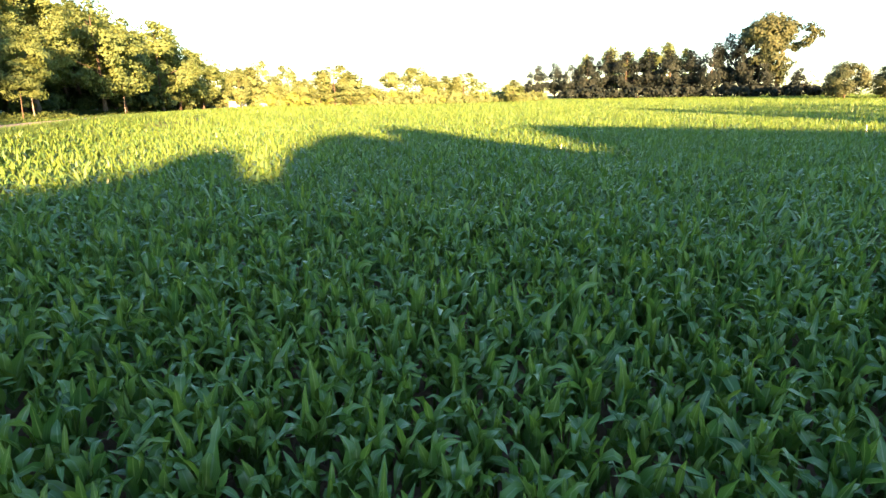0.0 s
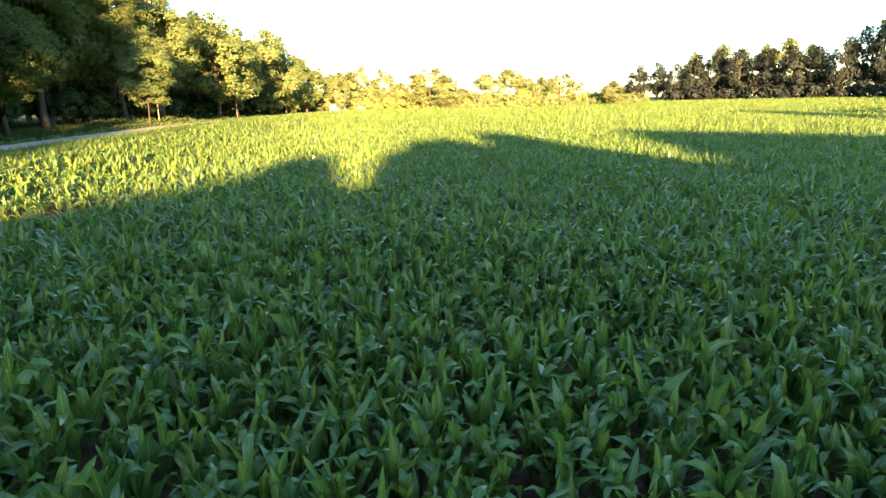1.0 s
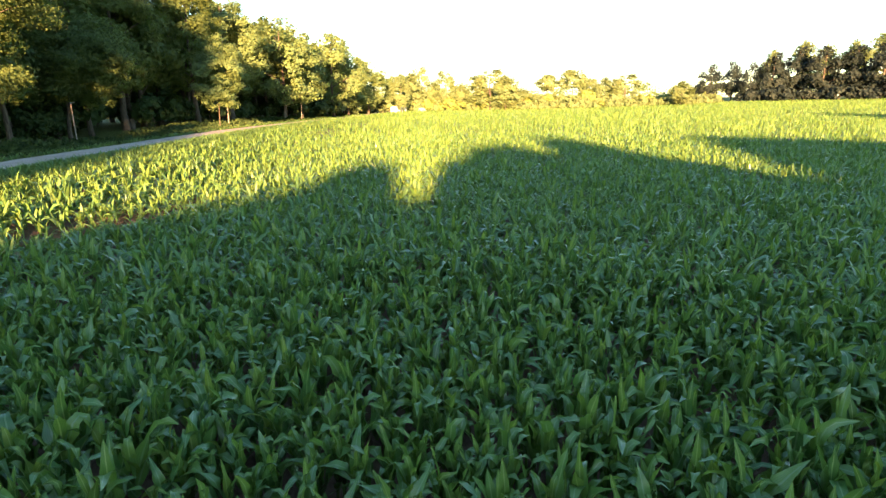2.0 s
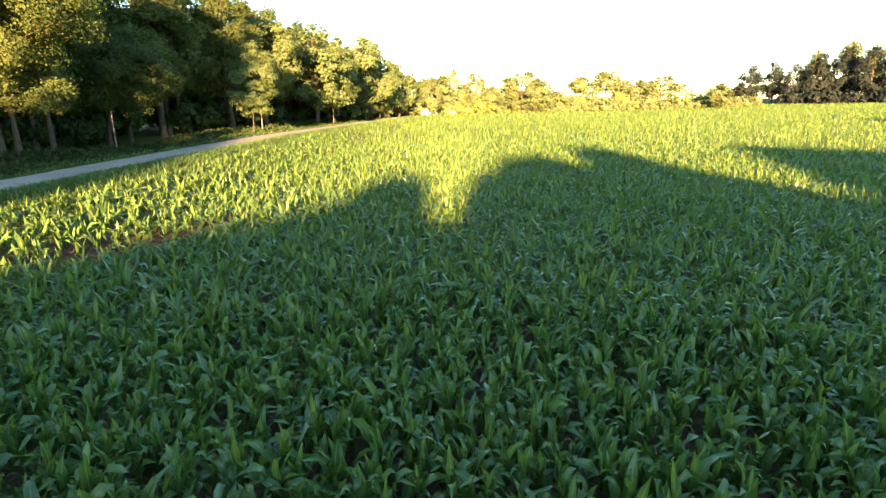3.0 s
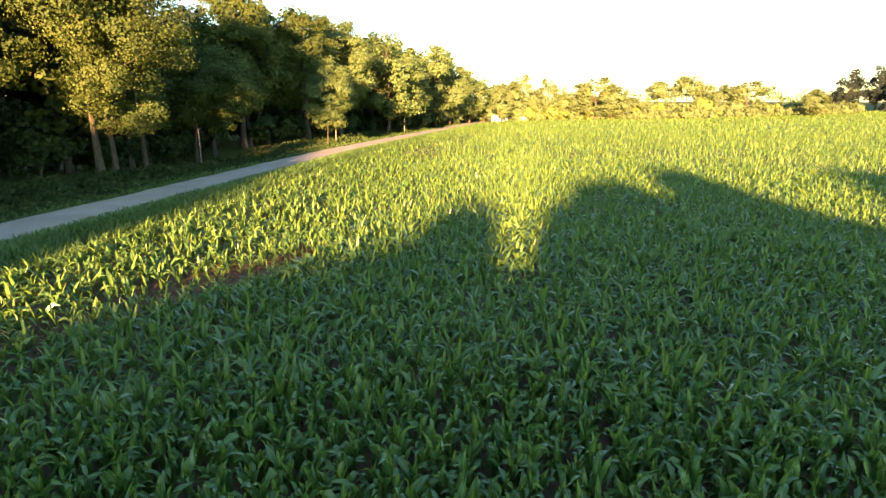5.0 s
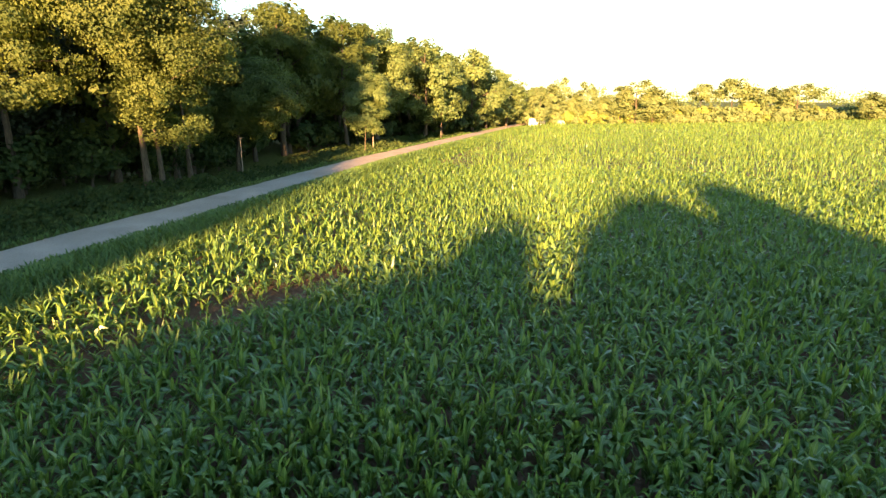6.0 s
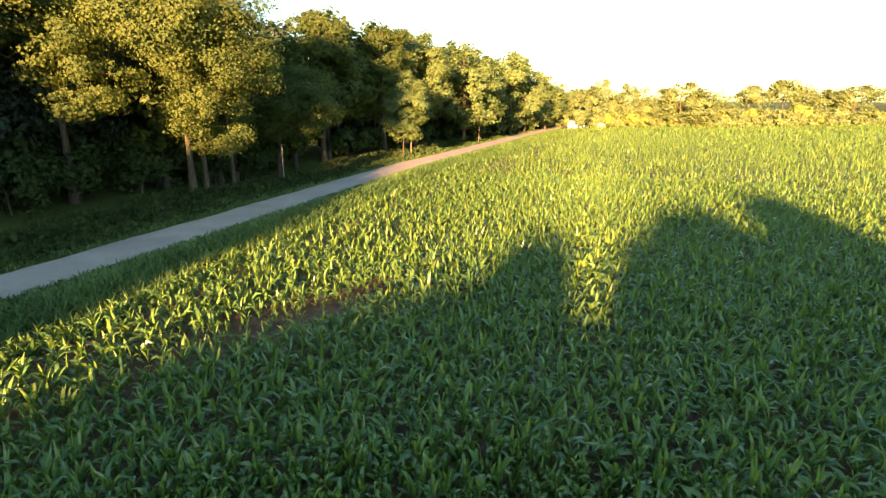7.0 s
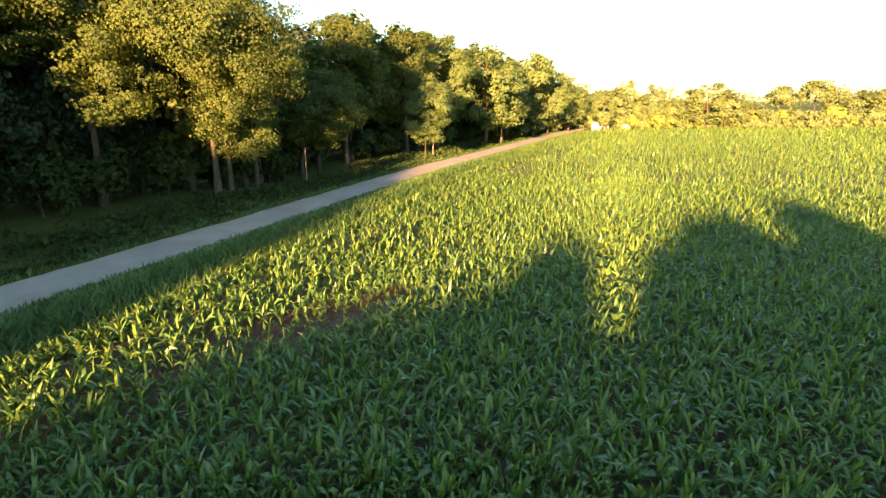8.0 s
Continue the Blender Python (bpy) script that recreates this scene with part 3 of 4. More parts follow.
_oak = "broad green oak at the edge of the wood"
KINDS = {
    "oak_a": dict(name="oak_tree", seed=21, height=12.0, crown_base=4.4, radius=3.6, leaves=54000, leaf=0.145, foliage=OAK, bark=BARK, trunk=0.17, clumps=80, label=_oak, wobble=0.02, lean=0.6, limbs=10, sprays=11, lobes=((2.0, -0.2, 5.4, 2.4, 1.4), (0.2, -0.9, 7.6, 2.9, 1.6), (0.2, -0.5, 9.4, 3.0, 2.1), (-1.8, 0.2, 9.2, 2.6, 1.8))),
    "oak_b": dict(name="oak_tree", seed=22, height=13.2, crown_base=2.6, radius=3.7, leaves=19000, leaf=0.18, foliage=OAK, bark=BARK, trunk=0.22, clumps=60, label=_oak, sprays=8),
    "oak_c": dict(name="oak_tree", seed=23, height=12.0, crown_base=1.9, radius=4.0, leaves=22000, leaf=0.18, foliage=LIME, bark=BARK, trunk=0.23, clumps=64, label="olive-green broad tree at the edge of the wood", sprays=8),
    "oak_lean": dict(name="oak_tree", seed=24, height=11.8, crown_base=2.5, radius=3.6, leaves=105000, leaf=0.13, foliage=OAK, bark=BARK, trunk=0.17, clumps=130, lean=0.2, wobble=0.03, label="sunlit oak with a tall bare trunk beside the track", limbs=14, sprays=12, lobes=((1.4, 0.5, 4.1, 2.4, 2.2), (0.9, -0.5, 4.5, 1.7, 1.9), (1.9, 0.3, 7.2, 3.2, 1.9), (0.8, -0.8, 8.9, 3.9, 1.9), (0.4, -0.2, 10.3, 3.3, 1.6))),
    "oak_d": dict(name="oak_tree", seed=25, height=9.2, crown_base=1.9, radius=4.3, leaves=50000, leaf=0.15, foliage=OAK, bark=BARK, trunk=0.14, clumps=100, lean=0.8, label="dark shaded oak overhanging the track", limbs=10, sprays=8, lobes=((2.0, 0.3, 4.0, 2.3, 1.6), (-0.6, -0.4, 4.4, 2.8, 2.0), (1.2, -0.2, 6.0, 3.6, 2.2), (0.5, -0.2, 7.4, 2.6, 1.6))),
    "slim": dict(name="young_tree", seed=26, height=9.0, crown_base=4.9, radius=1.8, leaves=7000, leaf=0.13, foliage=OAK, bark=BARK, trunk=0.14, clumps=16, label="slim young tree with a grey-brown trunk beside the track", limbs=5, sprays=7, wobble=0.03, lean=-0.3),
    "edge_far": dict(name="edge_tree", seed=27, height=12.2, crown_base=1.0, radius=4.9, leaves=9500, leaf=0.32, foliage=LIME, bark=BARK, trunk=0.2, clumps=64, label="sunlit yellow-green tree at the wood's far edge", sprays=6),
    "lime_a": dict(name="lime_tree", seed=31, height=6.9, crown_base=1.1, radius=2.0, leaves=24000, leaf=0.135, foliage=LIME, bark=BARK, trunk=0.04, clumps=40, label="small yellow-green tree with a slim trunk beside the track", limbs=7, sprays=8, lobes=((0.3, -0.2, 3.0, 1.9, 1.6), (0.5, -0.1, 4.6, 2.4, 1.7), (0.0, 0.0, 6.4, 1.9, 1.3))),
    "deep_a": dict(name="wood_tree", seed=41, height=13.0, crown_base=0.9, radius=3.8, leaves=1900, leaf=0.54, foliage=OAK, bark=BARK, trunk=0.22, clumps=44, label="tall shaded tree inside the wood", limbs=5),
    "deep_b": dict(name="wood_tree", seed=42, height=13.5, crown_base=1.1, radius=3.6, leaves=1900, leaf=0.54, foliage=OAK, bark=BARK, trunk=0.20, clumps=40, label="tall shaded tree inside the wood", limbs=5),
    "deep_near": dict(name="wood_tree", seed=44, height=13.0, crown_base=0.8, radius=3.8, leaves=6500, leaf=0.27, foliage=WOOD_SHADE, bark=BARK, trunk=0.22, clumps=50, label="tall shaded tree inside the wood", limbs=5),
    "deep_c": dict(name="wood_tree", seed=43, height=13.2, crown_base=0.9, radius=3.7, leaves=1300, leaf=0.72, foliage=WOOD_SHADE, bark=BARK, trunk=0.20, clumps=36, label="tall tree deep in the wood, shade painted into its leaves", limbs=4),
    "far_a": dict(name="hedge_tree", seed=51, height=10.0, crown_base=0.6, radius=3.4, leaves=4600, leaf=0.38, foliage=HEDGE, bark=BARK, trunk=0.13, clumps=80, label="sunlit tree in the far hedgerow", limbs=6),
    "far_b": dict(name="hedge_tree", seed=52, height=10.5, crown_base=0.5, radius=3.0, leaves=3600, leaf=0.32, foliage=HEDGE, bark=BARK, trunk=0.12, clumps=84, label="open-crowned sunlit tree in the far hedgerow", limbs=14, open_top=0.35),
    "far_flat": dict(name="hedge_tree", seed=56, height=10.0, crown_base=4.5, radius=3.4, leaves=3200, leaf=0.34, foliage=HEDGE, bark=BARK, trunk=0.13, clumps=44, label="flat-topped tree on a bare trunk in the far hedgerow", limbs=9),
    "far_c": dict(name="copse_tree", seed=53, height=14.0, crown_base=0.9, radius=4.6, leaves=4200, leaf=0.50, foliage=GLOOM, bark=BARK, trunk=0.30, clumps=56, label="broad tree of the copse on the rise, shade painted into its leaves", limbs=7),
    "far_big": dict(name="copse_tree", seed=54, height=21.5, crown_base=3.4, radius=7.5, leaves=17000, leaf=0.62, foliage=COPSE, bark=BARK, trunk=0.45, clumps=90, label="tall spreading tree rising over the copse", limbs=14, sprays=6, lobes=((-2.5, 3.1, 16.6, 7.0, 5.4), (-2.0, 2.6, 8.4, 5.8, 5.2), (2.2, -2.8, 15.6, 5.0, 3.8), (-1.0, 1.2, 19.6, 5.5, 2.6))),
    "lone": dict(name="round_tree", seed=55, height=10.6, crown_base=0.3, radius=5.8, leaves=9000, leaf=0.44, foliage=COPSE, bark=BARK, trunk=0.24, clumps=90, label="round green tree standing alone on the rise", limbs=6),
    "screen": dict(name="field_tree", seed=61, height=10.0, crown_base=0.8, radius=3.0, leaves=1250, leaf=1.35, foliage=OAK, bark=BARK, trunk=0.22, clumps=90, label="dense tree in the hedgerow behind the field", limbs=5, full=True),
    "bush": dict(name="shrub", seed=71, height=2.6, crown_base=0.15, radius=1.7, leaves=360, leaf=0.5, foliage=SHADY, bark=BARK, trunk=0.05, clumps=18, label="leafy shrub under the wood's trees, shade painted into its leaves", limbs=4),
    "copse_bush": dict(name="shrub", seed=75, height=2.6, crown_base=0.15, radius=1.7, leaves=360, leaf=0.5, foliage=GLOOM, bark=BARK, trunk=0.05, clumps=18, label="bush at the foot of the copse, shade painted into its leaves", limbs=4),
    "bush_near": dict(name="shrub", seed=73, height=2.6, crown_base=0.1, radius=1.7, leaves=1500, leaf=0.215, foliage=SHADY, bark=BARK, trunk=0.05, clumps=26, label="leafy shrub at the foot of the wood, shade painted into its leaves", limbs=4),
    "hedge": dict(name="hedge_bush", seed=72, height=3.4, crown_base=0.1, radius=2.2, leaves=650, leaf=0.52, foliage=HEDGE, bark=BARK, trunk=0.06, clumps=20, label="yellow-green bush in the far hedge", limbs=4),
    "sallow": dict(name="sallow_bush", seed=74, height=3.9, crown_base=0.1, radius=1.7, leaves=650, leaf=0.52, foliage=SALLOW, bark=BARK, trunk=0.06, clumps=20, label="bright yellow-green upright bush in the far hedge", limbs=4),
}
rnd = random.Random(8)

# the wood's edge beside the track, one by one
plant_tree("oak_a", -24.4, 24.7, 1.05, 0)
plant_tree("oak_lean", -19.97, 28.0, 1.0, 0)
plant_tree("oak_c", -25.4, 34.5, 1.0, 120)
plant_tree("slim", -19.58, 28.8, 0.95, 0)
plant_tree("slim", -19.62, 31.3, 0.95, 0)
plant_tree("oak_d", -21.1, 39.0, 0.93, 0)
plant_tree("oak_b", -20.6, 45.5, 1.0, 80)
for x, y, k in ((-22.4, 33.8, 0.75), (-21.6, 42.5, 0.75), (-21.0, 49.5, 0.95), (-19.8, 57.0, 0.95), (-18.0, 64.5, 0.9), (-16.6, 75.5, 0.95)):
    plant_tree("deep_b", x, y, k, 47 * y)
plant_tree("lime_a", -15.0, 50.2, 1.0, 0)
plant_tree("oak_c", -16.8, 60.5, 1.08, 250)
plant_tree("oak_b", -18.0, 54.0, 0.98, 300)
plant_tree("lime_a", -12.0, 74.8, 1.32, 130)
plant_tree("edge_far", -13.5, 70.5, 1.0, 20)
plant_tree("edge_far", -13.8, 80.5, 1.0, 95)
plant_tree("edge_far", -9.6, 90.5, 1.08, 160)
plant_tree("edge_far", -8.2, 98.5, 0.9, 15)
plant_tree("edge_far", -5.0, 107.0, 0.82, 75)
plant_tree("edge_far", -2.6, 116.0, 0.72, 10)
plant_tree("edge_far", -15.8, 84.5, 1.05, 310)
plant_tree("edge_far", -11.5, 101.0, 1.0, 220)
plant_tree("edge_far", -7.0, 113.0, 0.9, 140)
plant_tree("far_a", 0.5, 126.0, 0.8, 30)
for x, y, k in ((-9.8, 96.0, 0.9), (-7.6, 103.0, 0.8), (-5.6, 110.5, 0.9), (-4.0, 118.0, 1.0), (-2.2, 124.0, 1.1)):
    plant_tree("hedge", x, y, k, 57 * x)
for x, y, k in ((-13.4, 76.0, 1.2), (-11.6, 83.0, 1.3), (-10.6, 89.0, 1.2), (-11.8, 94.0, 1.4), (-8.9, 100.0, 1.3), (-8.0, 106.0, 1.3)):
    plant_tree("bush", x, y, k, 31 * y)
plant_tree("oak_b", -26.5, 17.5, 1.0, 140)
plant_tree("oak_a", -25.6, 19.4, 1.12, 200, tall=1.15)
plant_tree("oak_c", -27.5, 10.5, 1.0, 280)

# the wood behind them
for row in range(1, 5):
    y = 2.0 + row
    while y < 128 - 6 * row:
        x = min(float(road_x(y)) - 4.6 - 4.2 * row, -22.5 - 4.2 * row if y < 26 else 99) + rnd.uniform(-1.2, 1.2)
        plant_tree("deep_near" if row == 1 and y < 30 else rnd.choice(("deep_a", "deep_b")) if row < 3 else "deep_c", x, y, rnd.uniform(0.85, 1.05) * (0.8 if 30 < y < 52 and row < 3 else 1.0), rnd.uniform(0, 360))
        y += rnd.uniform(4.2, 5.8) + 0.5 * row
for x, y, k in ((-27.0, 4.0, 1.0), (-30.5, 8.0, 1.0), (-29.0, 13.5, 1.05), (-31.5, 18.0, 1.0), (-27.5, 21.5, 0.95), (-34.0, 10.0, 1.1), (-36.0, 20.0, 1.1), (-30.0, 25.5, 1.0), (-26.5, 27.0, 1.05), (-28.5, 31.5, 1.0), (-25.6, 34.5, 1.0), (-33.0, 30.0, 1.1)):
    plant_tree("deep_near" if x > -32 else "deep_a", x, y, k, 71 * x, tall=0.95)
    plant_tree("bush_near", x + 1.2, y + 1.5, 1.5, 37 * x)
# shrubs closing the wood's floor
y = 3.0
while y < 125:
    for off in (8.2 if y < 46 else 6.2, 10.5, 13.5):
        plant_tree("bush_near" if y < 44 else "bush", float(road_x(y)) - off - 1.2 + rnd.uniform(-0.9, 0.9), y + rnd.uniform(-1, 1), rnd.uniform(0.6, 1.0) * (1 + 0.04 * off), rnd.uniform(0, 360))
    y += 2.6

# trees behind the camera, whose long shadows lie over the field
BACK = -35.0
for x, h, s in ((-15.75, 12.2, 0.40), (-17.0, 12.8, 0.75), (-18.7, 13.6, 0.6), (-20.2, 13.4, 0.65), (-21.4, 12.9, 0.7), (-22.8, 13.3, 0.7), (-24.2, 13.8, 0.7), (-25.6, 14.5, 0.9), (-28.6, 15.0, 1.0), (-32.0, 16.0, 1.1)):
    plant_tree("screen", x, BACK, s, rnd.uniform(0, 360), tall=h / (10.0 * s))
# the treetops of the row, as they rise and fall along it
TOPS = np.array([(-14.0, 7.7), (-12.3, 8.5), (-9.3, 9.3), (-6.3, 9.7), (-5.3, 9.9), (-4.7, 10.6), (-4.2, 11.0), (-3.6, 10.9), (-3.3, 10.7), (-2.8, 10.75), (-2.5, 9.6), (-1.6, 9.45), (-1.1, 9.5), (-0.6, 10.5), (-0.1, 11.1), (1.0, 11.3), (1.7, 12.1), (3.7, 12.2), (4.7, 11.7), (5.6, 11.6), (6.4, 12.8), (7.9, 13.2), (8.8, 13.0), (9.4, 12.3), (10.2, 11.1), (11.6, 10.6), (12.4, 10.1), (13.6, 10.0), (14.6, 10.9), (16.5, 11.9), (18.6, 13.1), (22.0, 13.0), (28.0, 12.4), (34.0, 11.7), (42.0, 10.8), (54.0, 10.6)])
x = -13.6
while x < 54:
    s = 0.26 if x < 17 else 0.6
    h = float(np.interp(x, TOPS[:, 0], TOPS[:, 1])) + rnd.uniform(-0.12, 0.12)
    plant_tree("screen", x, BACK + rnd.uniform(-0.3, 0.3), s, rnd.uniform(0, 360), tall=h / (10.0 * s))
    x += 2.15 * s
for k in range(24):
    x = -9.6 + 2.8 * k
    plant_tree("screen", x + rnd.uniform(-0.3, 0.3), BACK - 2.5, 0.85, rnd.uniform(0, 360), tall=0.98)
for x, y, h in ((57, -2, 13.5), (66, -6, 13.0), (75, -4, 13.0), (86, -10, 14.0)):
    plant_tree("screen", x, y, 1.2, rnd.uniform(0, 360), tall=h / 12.0)
for y in (-33.0, -38.0, -43.0):
    for k in range(1, 7):
        plant_tree("deep_c", -18.8 - 3.6 * k + rnd.uniform(-0.4, 0.4) - 0.05 * (-33 - y), y + rnd.uniform(-1, 1), rnd.uniform(0.90, 0.96) * (1.04 if k > 1 else 0.92), rnd.uniform(0, 360))
for y in (-26.0, -19.0, -12.0, -5.0, 2.0):
    for off in (0, 5):
        plant_tree("deep_c", -31.0 - off + rnd.uniform(-0.8, 0.8), y, rnd.uniform(0.9, 1.0), rnd.uniform(0, 360))

# far hedgerow beyond the field
def bearing(az, dist):
    return dist * math.sin(radians(az)), dist * math.cos(radians(az))


for az, dist, kind, s, h in ((0.6, 140, "far_a", 0.9, 9.0), (2.5, 158, "far_b", 1.35, 12.8), (1.6, 156, "far_a", 1.2, 9.6), (3.9, 160, "far_a", 1.0, 7.6), (5.1, 158, "far_b", 1.2, 11.6), (6.8, 160, "far_a", 1.0, 7.0), (8.3, 160, "far_b", 1.3, 10.2), (9.8, 158, "far_b", 2.0, 12.0), (11.3, 160, "far_a", 1.5, 9.4), (13.2, 170, "far_a", 1.2, 5.5), (15.5, 206, "far_flat", 1.5, 10.4), (17.9, 206, "far_flat", 1.9, 12.0), (19.6, 208, "far_b", 1.5, 10.0), (21.0, 206, "far_a", 1.5, 9.4), (23.0, 206, "far_b", 2.2, 11.4), (28.0, 206, "far_a", 1.4, 7.4)):
    near = 0.78 if az < 14 else 0.72
    x, y = bearing(az, dist * near)
    s, h = s * near, 5 + (h - 5) * near
    plant_tree(kind, x, y, s, rnd.uniform(0, 360), tall=h / (KINDS[kind]["height"] * s))
for off, low, high in ((0, 0.7, 1.2), (7, 1.0, 1.7)):
    az = -1.5
    while az < 31:
        x, y = bearing(az, 115 + 0.8 * off + 1.1 * max(0, az) + 1.6 * max(0, az - 22) + rnd.uniform(-1.5, 1.5))
        plant_tree("sallow" if rnd.random() < (0.4 if az < 12 else 0.15) else "hedge", x, y, rnd.uniform(low, high) * (0.8 if az < 12 else 0.85), rnd.uniform(0, 360))
        az += rnd.uniform(0.55, 0.95)
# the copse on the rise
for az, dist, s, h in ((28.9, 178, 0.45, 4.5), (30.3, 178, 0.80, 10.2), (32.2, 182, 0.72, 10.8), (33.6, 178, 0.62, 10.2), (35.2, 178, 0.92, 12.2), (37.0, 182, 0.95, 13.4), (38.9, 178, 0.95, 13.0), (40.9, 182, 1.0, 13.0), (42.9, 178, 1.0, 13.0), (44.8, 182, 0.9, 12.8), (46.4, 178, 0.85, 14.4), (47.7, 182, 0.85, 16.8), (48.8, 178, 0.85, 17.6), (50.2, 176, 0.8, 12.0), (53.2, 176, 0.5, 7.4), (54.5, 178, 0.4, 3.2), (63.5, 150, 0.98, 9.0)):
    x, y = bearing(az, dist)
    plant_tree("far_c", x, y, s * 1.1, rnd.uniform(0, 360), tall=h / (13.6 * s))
for az, k in ((56.7, 0.86), (59.8, 0.8)):
    x, y = bearing(az, 150)
    plant_tree("lone", x, y, k, 80 * k)
x, y = bearing(51.7, 178)
plant_tree("far_big", x, y, 1.0, 0)
# paler hedge leaves stand in for the sunlit tops above the copse
for az, s, h in ((35.1, 1.0, 15.4), (37.4, 1.3, 17.4), (39.0, 1.1, 15.8), (40.8, 1.3, 16.6), (42.3, 1.4, 18.0), (44.0, 1.2, 15.8)):
    x, y = bearing(az, 189)
    plant_tree("far_a", x, y, s, rnd.uniform(0, 360), "tall tree with a sunlit top behind the copse", tall=h / (10.0 * s))
az = 33.0
while az < 56:
    x, y = bearing(az, 172 + rnd.uniform(-2, 2))
    plant_tree("copse_bush", x, y, rnd.uniform(1.2, 1.9), rnd.uniform(0, 360))
    az += 0.8


def far_woods():
    """A low belt of woodland along the horizon."""
    rng = np.random.default_rng(29)
    n = 1400
    az = np.radians(rng.uniform(-85, 85, n))
    dist = rng.uniform(300, 420, n)
    x, y = dist * np.sin(az), dist * np.cos(az)
    h = 6.3 + 2.2 * np.sin(az * 23) + 1.2 * np.sin(az * 61 + 1) + rng.uniform(-1.5, 2.5, n)
    v, f = leaf_cloud(np.stack([x, y, ground_z(x, y) + h * rng.uniform(0.2, 1.0, n)], -1), np.full(n, 3.2), 30000, 1.0, rng)
    tagged(new("far_woods", mesh_of("far_woods", v, f, LIME)), "distant hazy green woodland along the horizon", "woods", kind="stuff")


far_woods()


# ---- the verge: brambles, nettles and grass along the wood's foot ----
def verge():
    rng = np.random.default_rng(17)
    n = 2600
    y = rng.uniform(6, 120, n)
    off = -HALF_ROAD - 0.35 - np.abs(rng.normal(0, 1.7, n))
    x = road_x(y) + off * 1.06
    h = 0.10 + (0.38 - 0.22 * smoothstep(38, 46, y)) * smoothstep(-2.3, -4.0, off) * rng.uniform(0.3, 1.2, n)
    z = ground_z(x, y)
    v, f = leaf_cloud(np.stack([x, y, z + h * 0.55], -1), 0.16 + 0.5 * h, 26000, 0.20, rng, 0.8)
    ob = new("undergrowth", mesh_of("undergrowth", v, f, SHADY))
    tagged(ob, "low brambles and nettles along the foot of the wood", "undergrowth", kind="stuff")


verge()


def grass_strips():
    """Short grass on both sides of the track."""
    rng = np.random.default_rng(19)
    n = 46000
    y = 7 + 100 * rng.uniform(0, 1, n) ** 1.7
    side = rng.uniform(0, 1, n) < 0.84
    right = HALF_ROAD - 0.6 + 3.5 * rng.uniform(0, 1, n) ** 0.95
    off = np.where(side, right, -HALF_ROAD - rng.uniform(-0.1, 1.4, n))
    x = road_x(y) + off * 1.01
    z = ground_z(x, y)
    tall = np.where(side, 0.12 + 0.24 * smoothstep(1.3, 2.6, off), 0.16)
    az, ln, le = rng.uniform(0, 6.3, n), tall * rng.uniform(0.5, 1.3, n), rng.uniform(0.4, 1.6, n)
    base = np.stack([x, y, z], -1)
    tip = base + np.stack([np.cos(az) * le * ln, np.sin(az) * le * ln, ln], -1)
    w = np.stack([-np.sin(az), np.cos(az), 0 * az], -1) * (0.016 + 0.0003 * y)[:, None]
    mid = (base + tip) / 2 + (0, 0, 0.03)
    v = np.stack([base - w, base + w, mid + w * 0.8, mid - w * 0.8, tip + w * 0.1, tip - w * 0.1], 1).reshape(-1, 3)
    i = 6 * np.arange(n)[:, None]
    ob = new("verge_grass", mesh_of("verge_grass", v, np.concatenate([i + [0, 1, 2, 3], i + [3, 2, 4, 5]]), GRASS))
    tagged(ob, "short green grass edging the gravel track", "grass", kind="stuff")


grass_strips()


# ---- small things ----
def marker_post(x, y, height, arm):
    """A thin weathered pole with a short crosspiece at its head."""
    post = tagged(new("pole"), "thin grey weathered pole standing in the verge", "pole", "poles along the track")
    v, f = tube([(0, 0, -0.3), (0.02, 0, height * 0.5), (0.05, 0, height)], [0.04, 0.036, 0.03], 8)
    child("shaft", mesh_of("shaft", v, f, WOOD_POST, smooth=True), post)
    if arm:
        v, f = tube([(0.0, 0, height - 0.06), (arm, 0.05, height - 0.02)], [0.03, 0.02], 6)
        child("crosspiece", mesh_of("crosspiece", v, f, WOOD_POST, smooth=True), post)
    post.matrix_basis = pose(x, y, float(ground_z(x, y)))
    return post


marker_post(-19.15, 36.1, 2.75, 0.25)
marker_post(-14.95, 52.5, 2.1, 0.0)
marker_post(-11.7, 72.0, 2.0, 0.0)


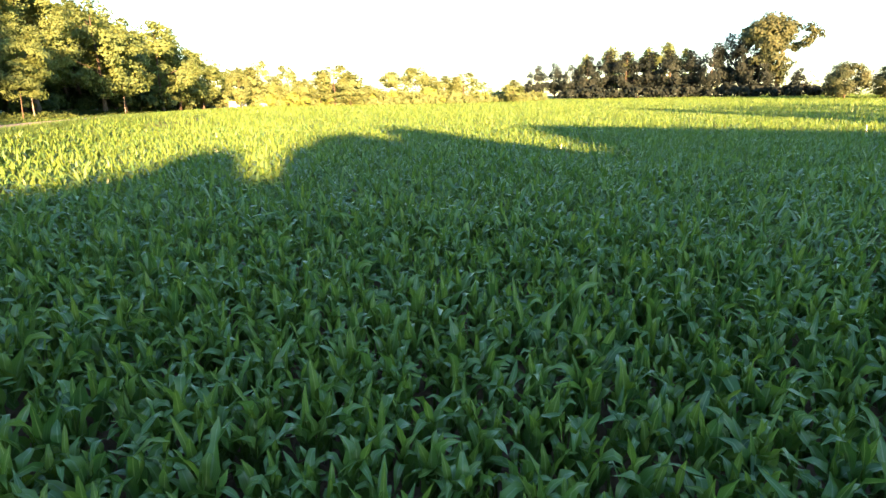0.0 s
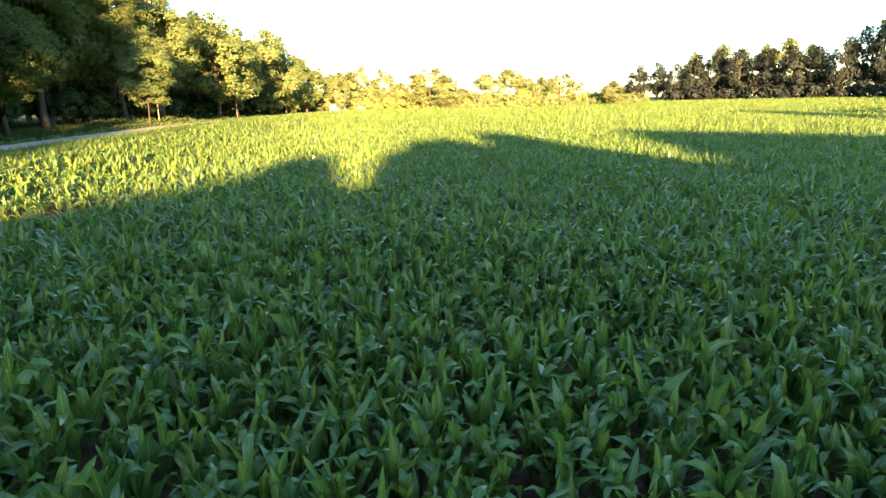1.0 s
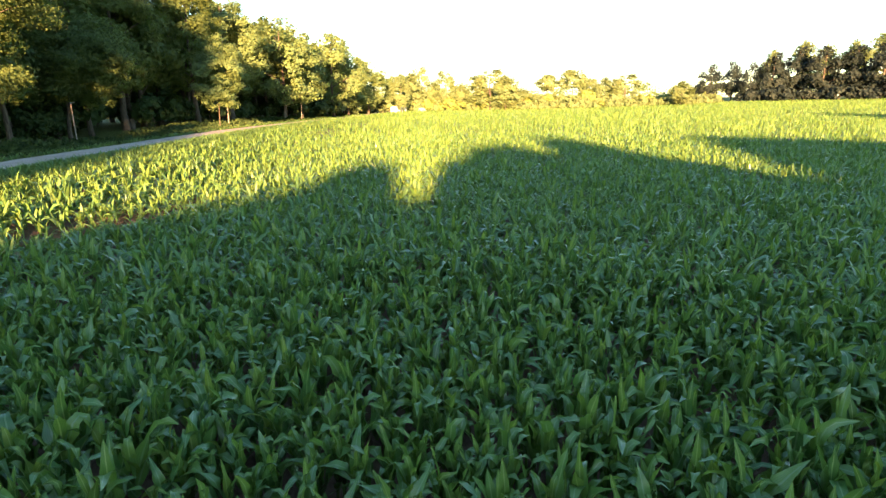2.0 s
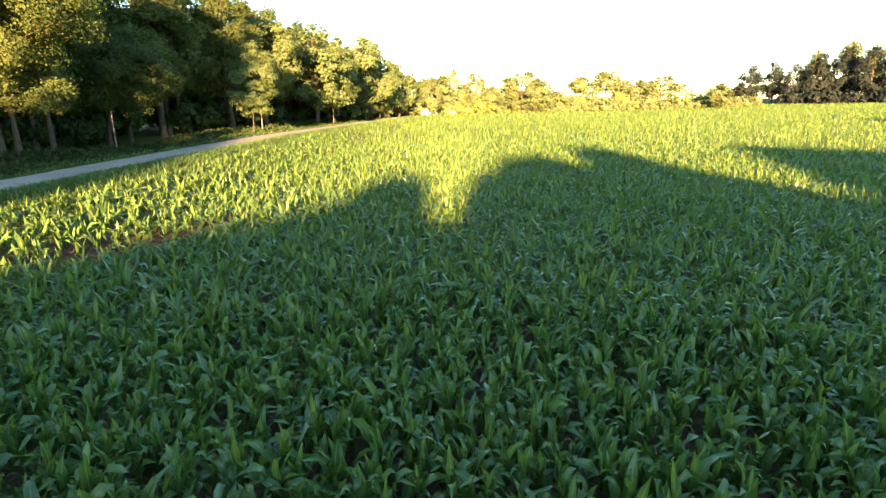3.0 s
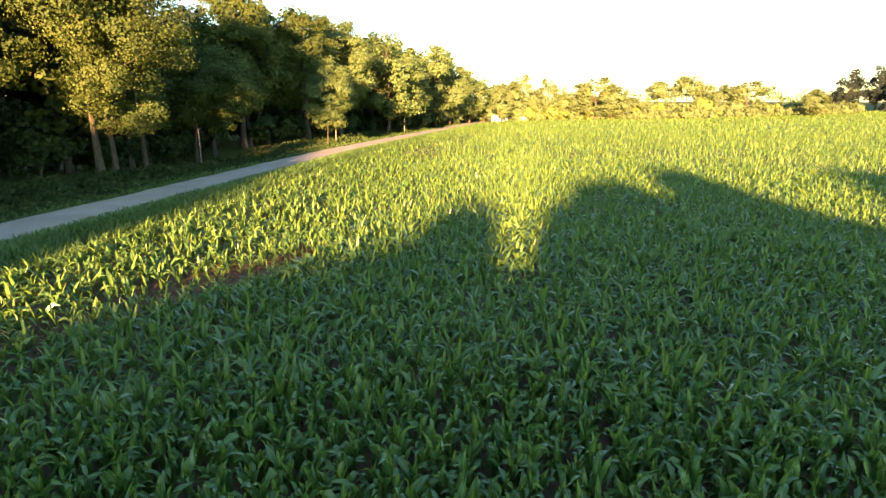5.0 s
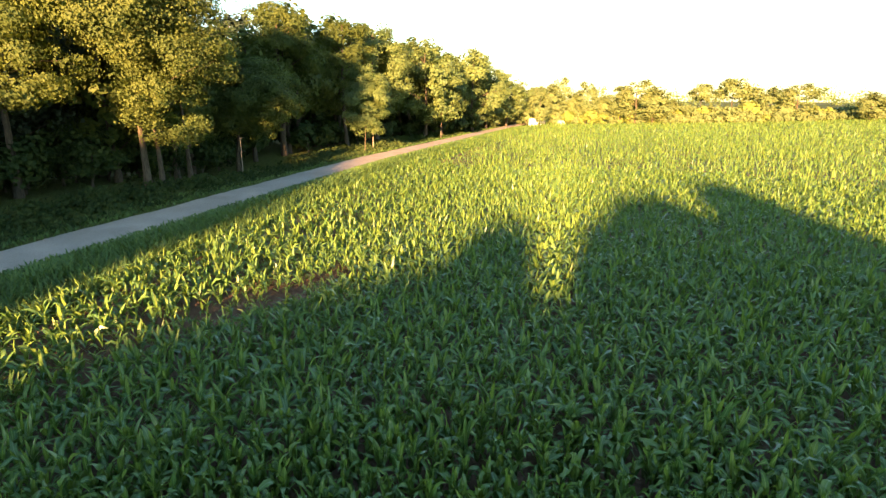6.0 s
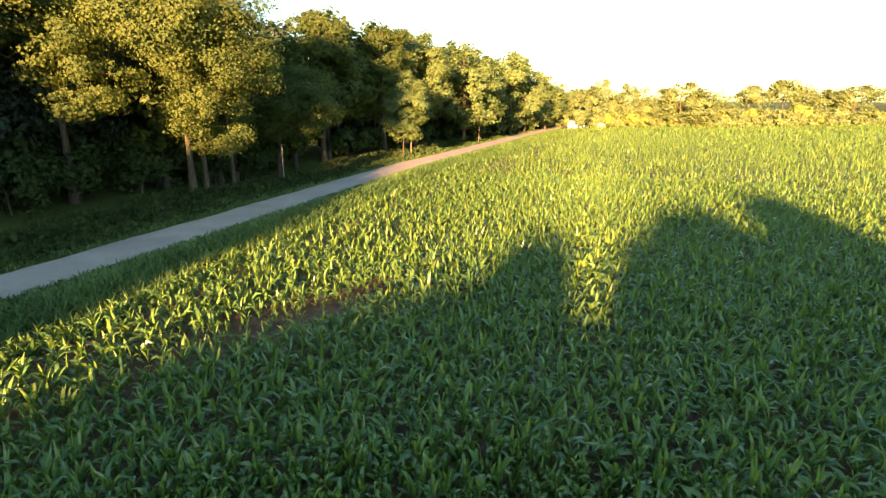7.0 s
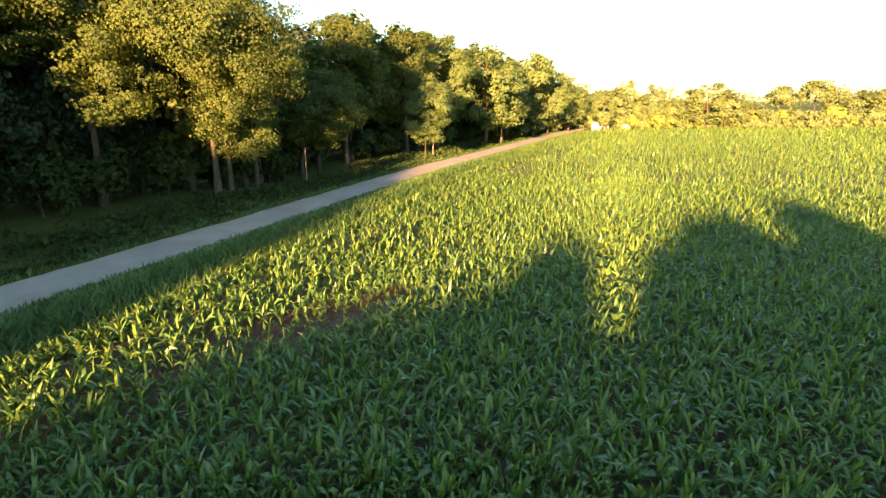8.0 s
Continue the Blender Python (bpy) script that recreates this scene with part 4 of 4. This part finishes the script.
def low_wall(az, dist, length, height):
    """A low limewashed wall with a rounded coping, seen far off across the field."""
    wall = tagged(new("field_wall"), "low sunlit whitewashed wall at the far end of the track", "wall")
    for name, w, z0, z1, grow in (("masonry", 0.4, -0.3, height, 0.0), ("coping", 0.5, height, height + 0.14, 0.06)):
        bm = bmesh.new()
        bmesh.ops.create_cube(bm, size=1.0, matrix=Matrix.Translation((0, 0, (z0 + z1) / 2)) @ Matrix.Diagonal((length + grow, w, z1 - z0, 1)))
        bmesh.ops.bevel(bm, geom=bm.edges[:], offset=0.04, segments=2, affect="EDGES")
        me = bpy.data.meshes.new(name)
        bm.to_mesh(me)
        bm.free()
        me.materials.append(LIMEWASH)
        child(name, me, wall)
    x, y = bearing(az, dist)
    wall.matrix_basis = pose(x, y, float(ground_z(x, y)), 0, 0, -az)
    return wall


low_wall(0.4, 113.5, 3.2, 1.3)


def round_bale(az, dist):
    """A pale round bale lying at the far field edge."""
    bale = tagged(new("round_bale"), "pale round straw bale at the far field edge", "bale")
    turns = np.linspace(0, 2 * np.pi, 28, endpoint=False)
    pts = np.array([(-0.62, 0, 0), (-0.58, 0, 0), (-0.5, 0, 0), (0.5, 0, 0), (0.58, 0, 0), (0.62, 0, 0)])
    v, f = tube(pts, [0.05, 0.58, 0.68, 0.68, 0.58, 0.05], 28)
    child("roll", mesh_of("roll", v + (0, 0, 0.66), f, STRAW, smooth=True), bale)
    for k, px in enumerate((-0.3, 0.0, 0.3)):
        v, f = tube(np.stack([np.full(28, px), 0.69 * np.cos(turns), 0.66 + 0.69 * np.sin(turns)], -1), [0.012] * 28, 4)
        child("twine", mesh_of("twine", v, f, WOOD_POST), bale)
    x, y = bearing(az, dist)
    bale.matrix_basis = pose(x, y, float(ground_z(x, y)), 0, 0, 35)
    return bale


round_bale(2.75, 114.0)


def field_gate(x, y, turn, width=3.2):
    """A weathered wooden gate between two posts: rails, a brace and stiles."""
    gate = tagged(new("field_gate"), "weathered wooden field gate under the trees at the track's end", "gate")

    def bar(name, a, b, r):
        v, f = tube([a, b], [r, r], 6)
        child(name, mesh_of(name, v, f, WOOD_POST, smooth=True), gate)

    for px in (-width / 2 - 0.12, width / 2 + 0.12):
        bar("post", (px, 0, -0.3), (px, 0, 1.35), 0.09)
    for pz in (0.3, 0.55, 0.8, 1.1):
        bar("rail", (-width / 2, 0, pz), (width / 2, 0, pz), 0.05)
    for px in (-width / 2 + 0.1, width / 2 - 0.1):
        bar("stile", (px, 0.05, 0.2), (px, 0.05, 1.18), 0.045)
    bar("brace", (-width / 2 + 0.1, -0.05, 0.28), (width / 2 - 0.1, -0.05, 1.08), 0.04)
    gate.matrix_basis = pose(x, y, float(ground_z(x, y)), 0, 0, turn)
    return gate


field_gate(-7.4, 112.0, 4)
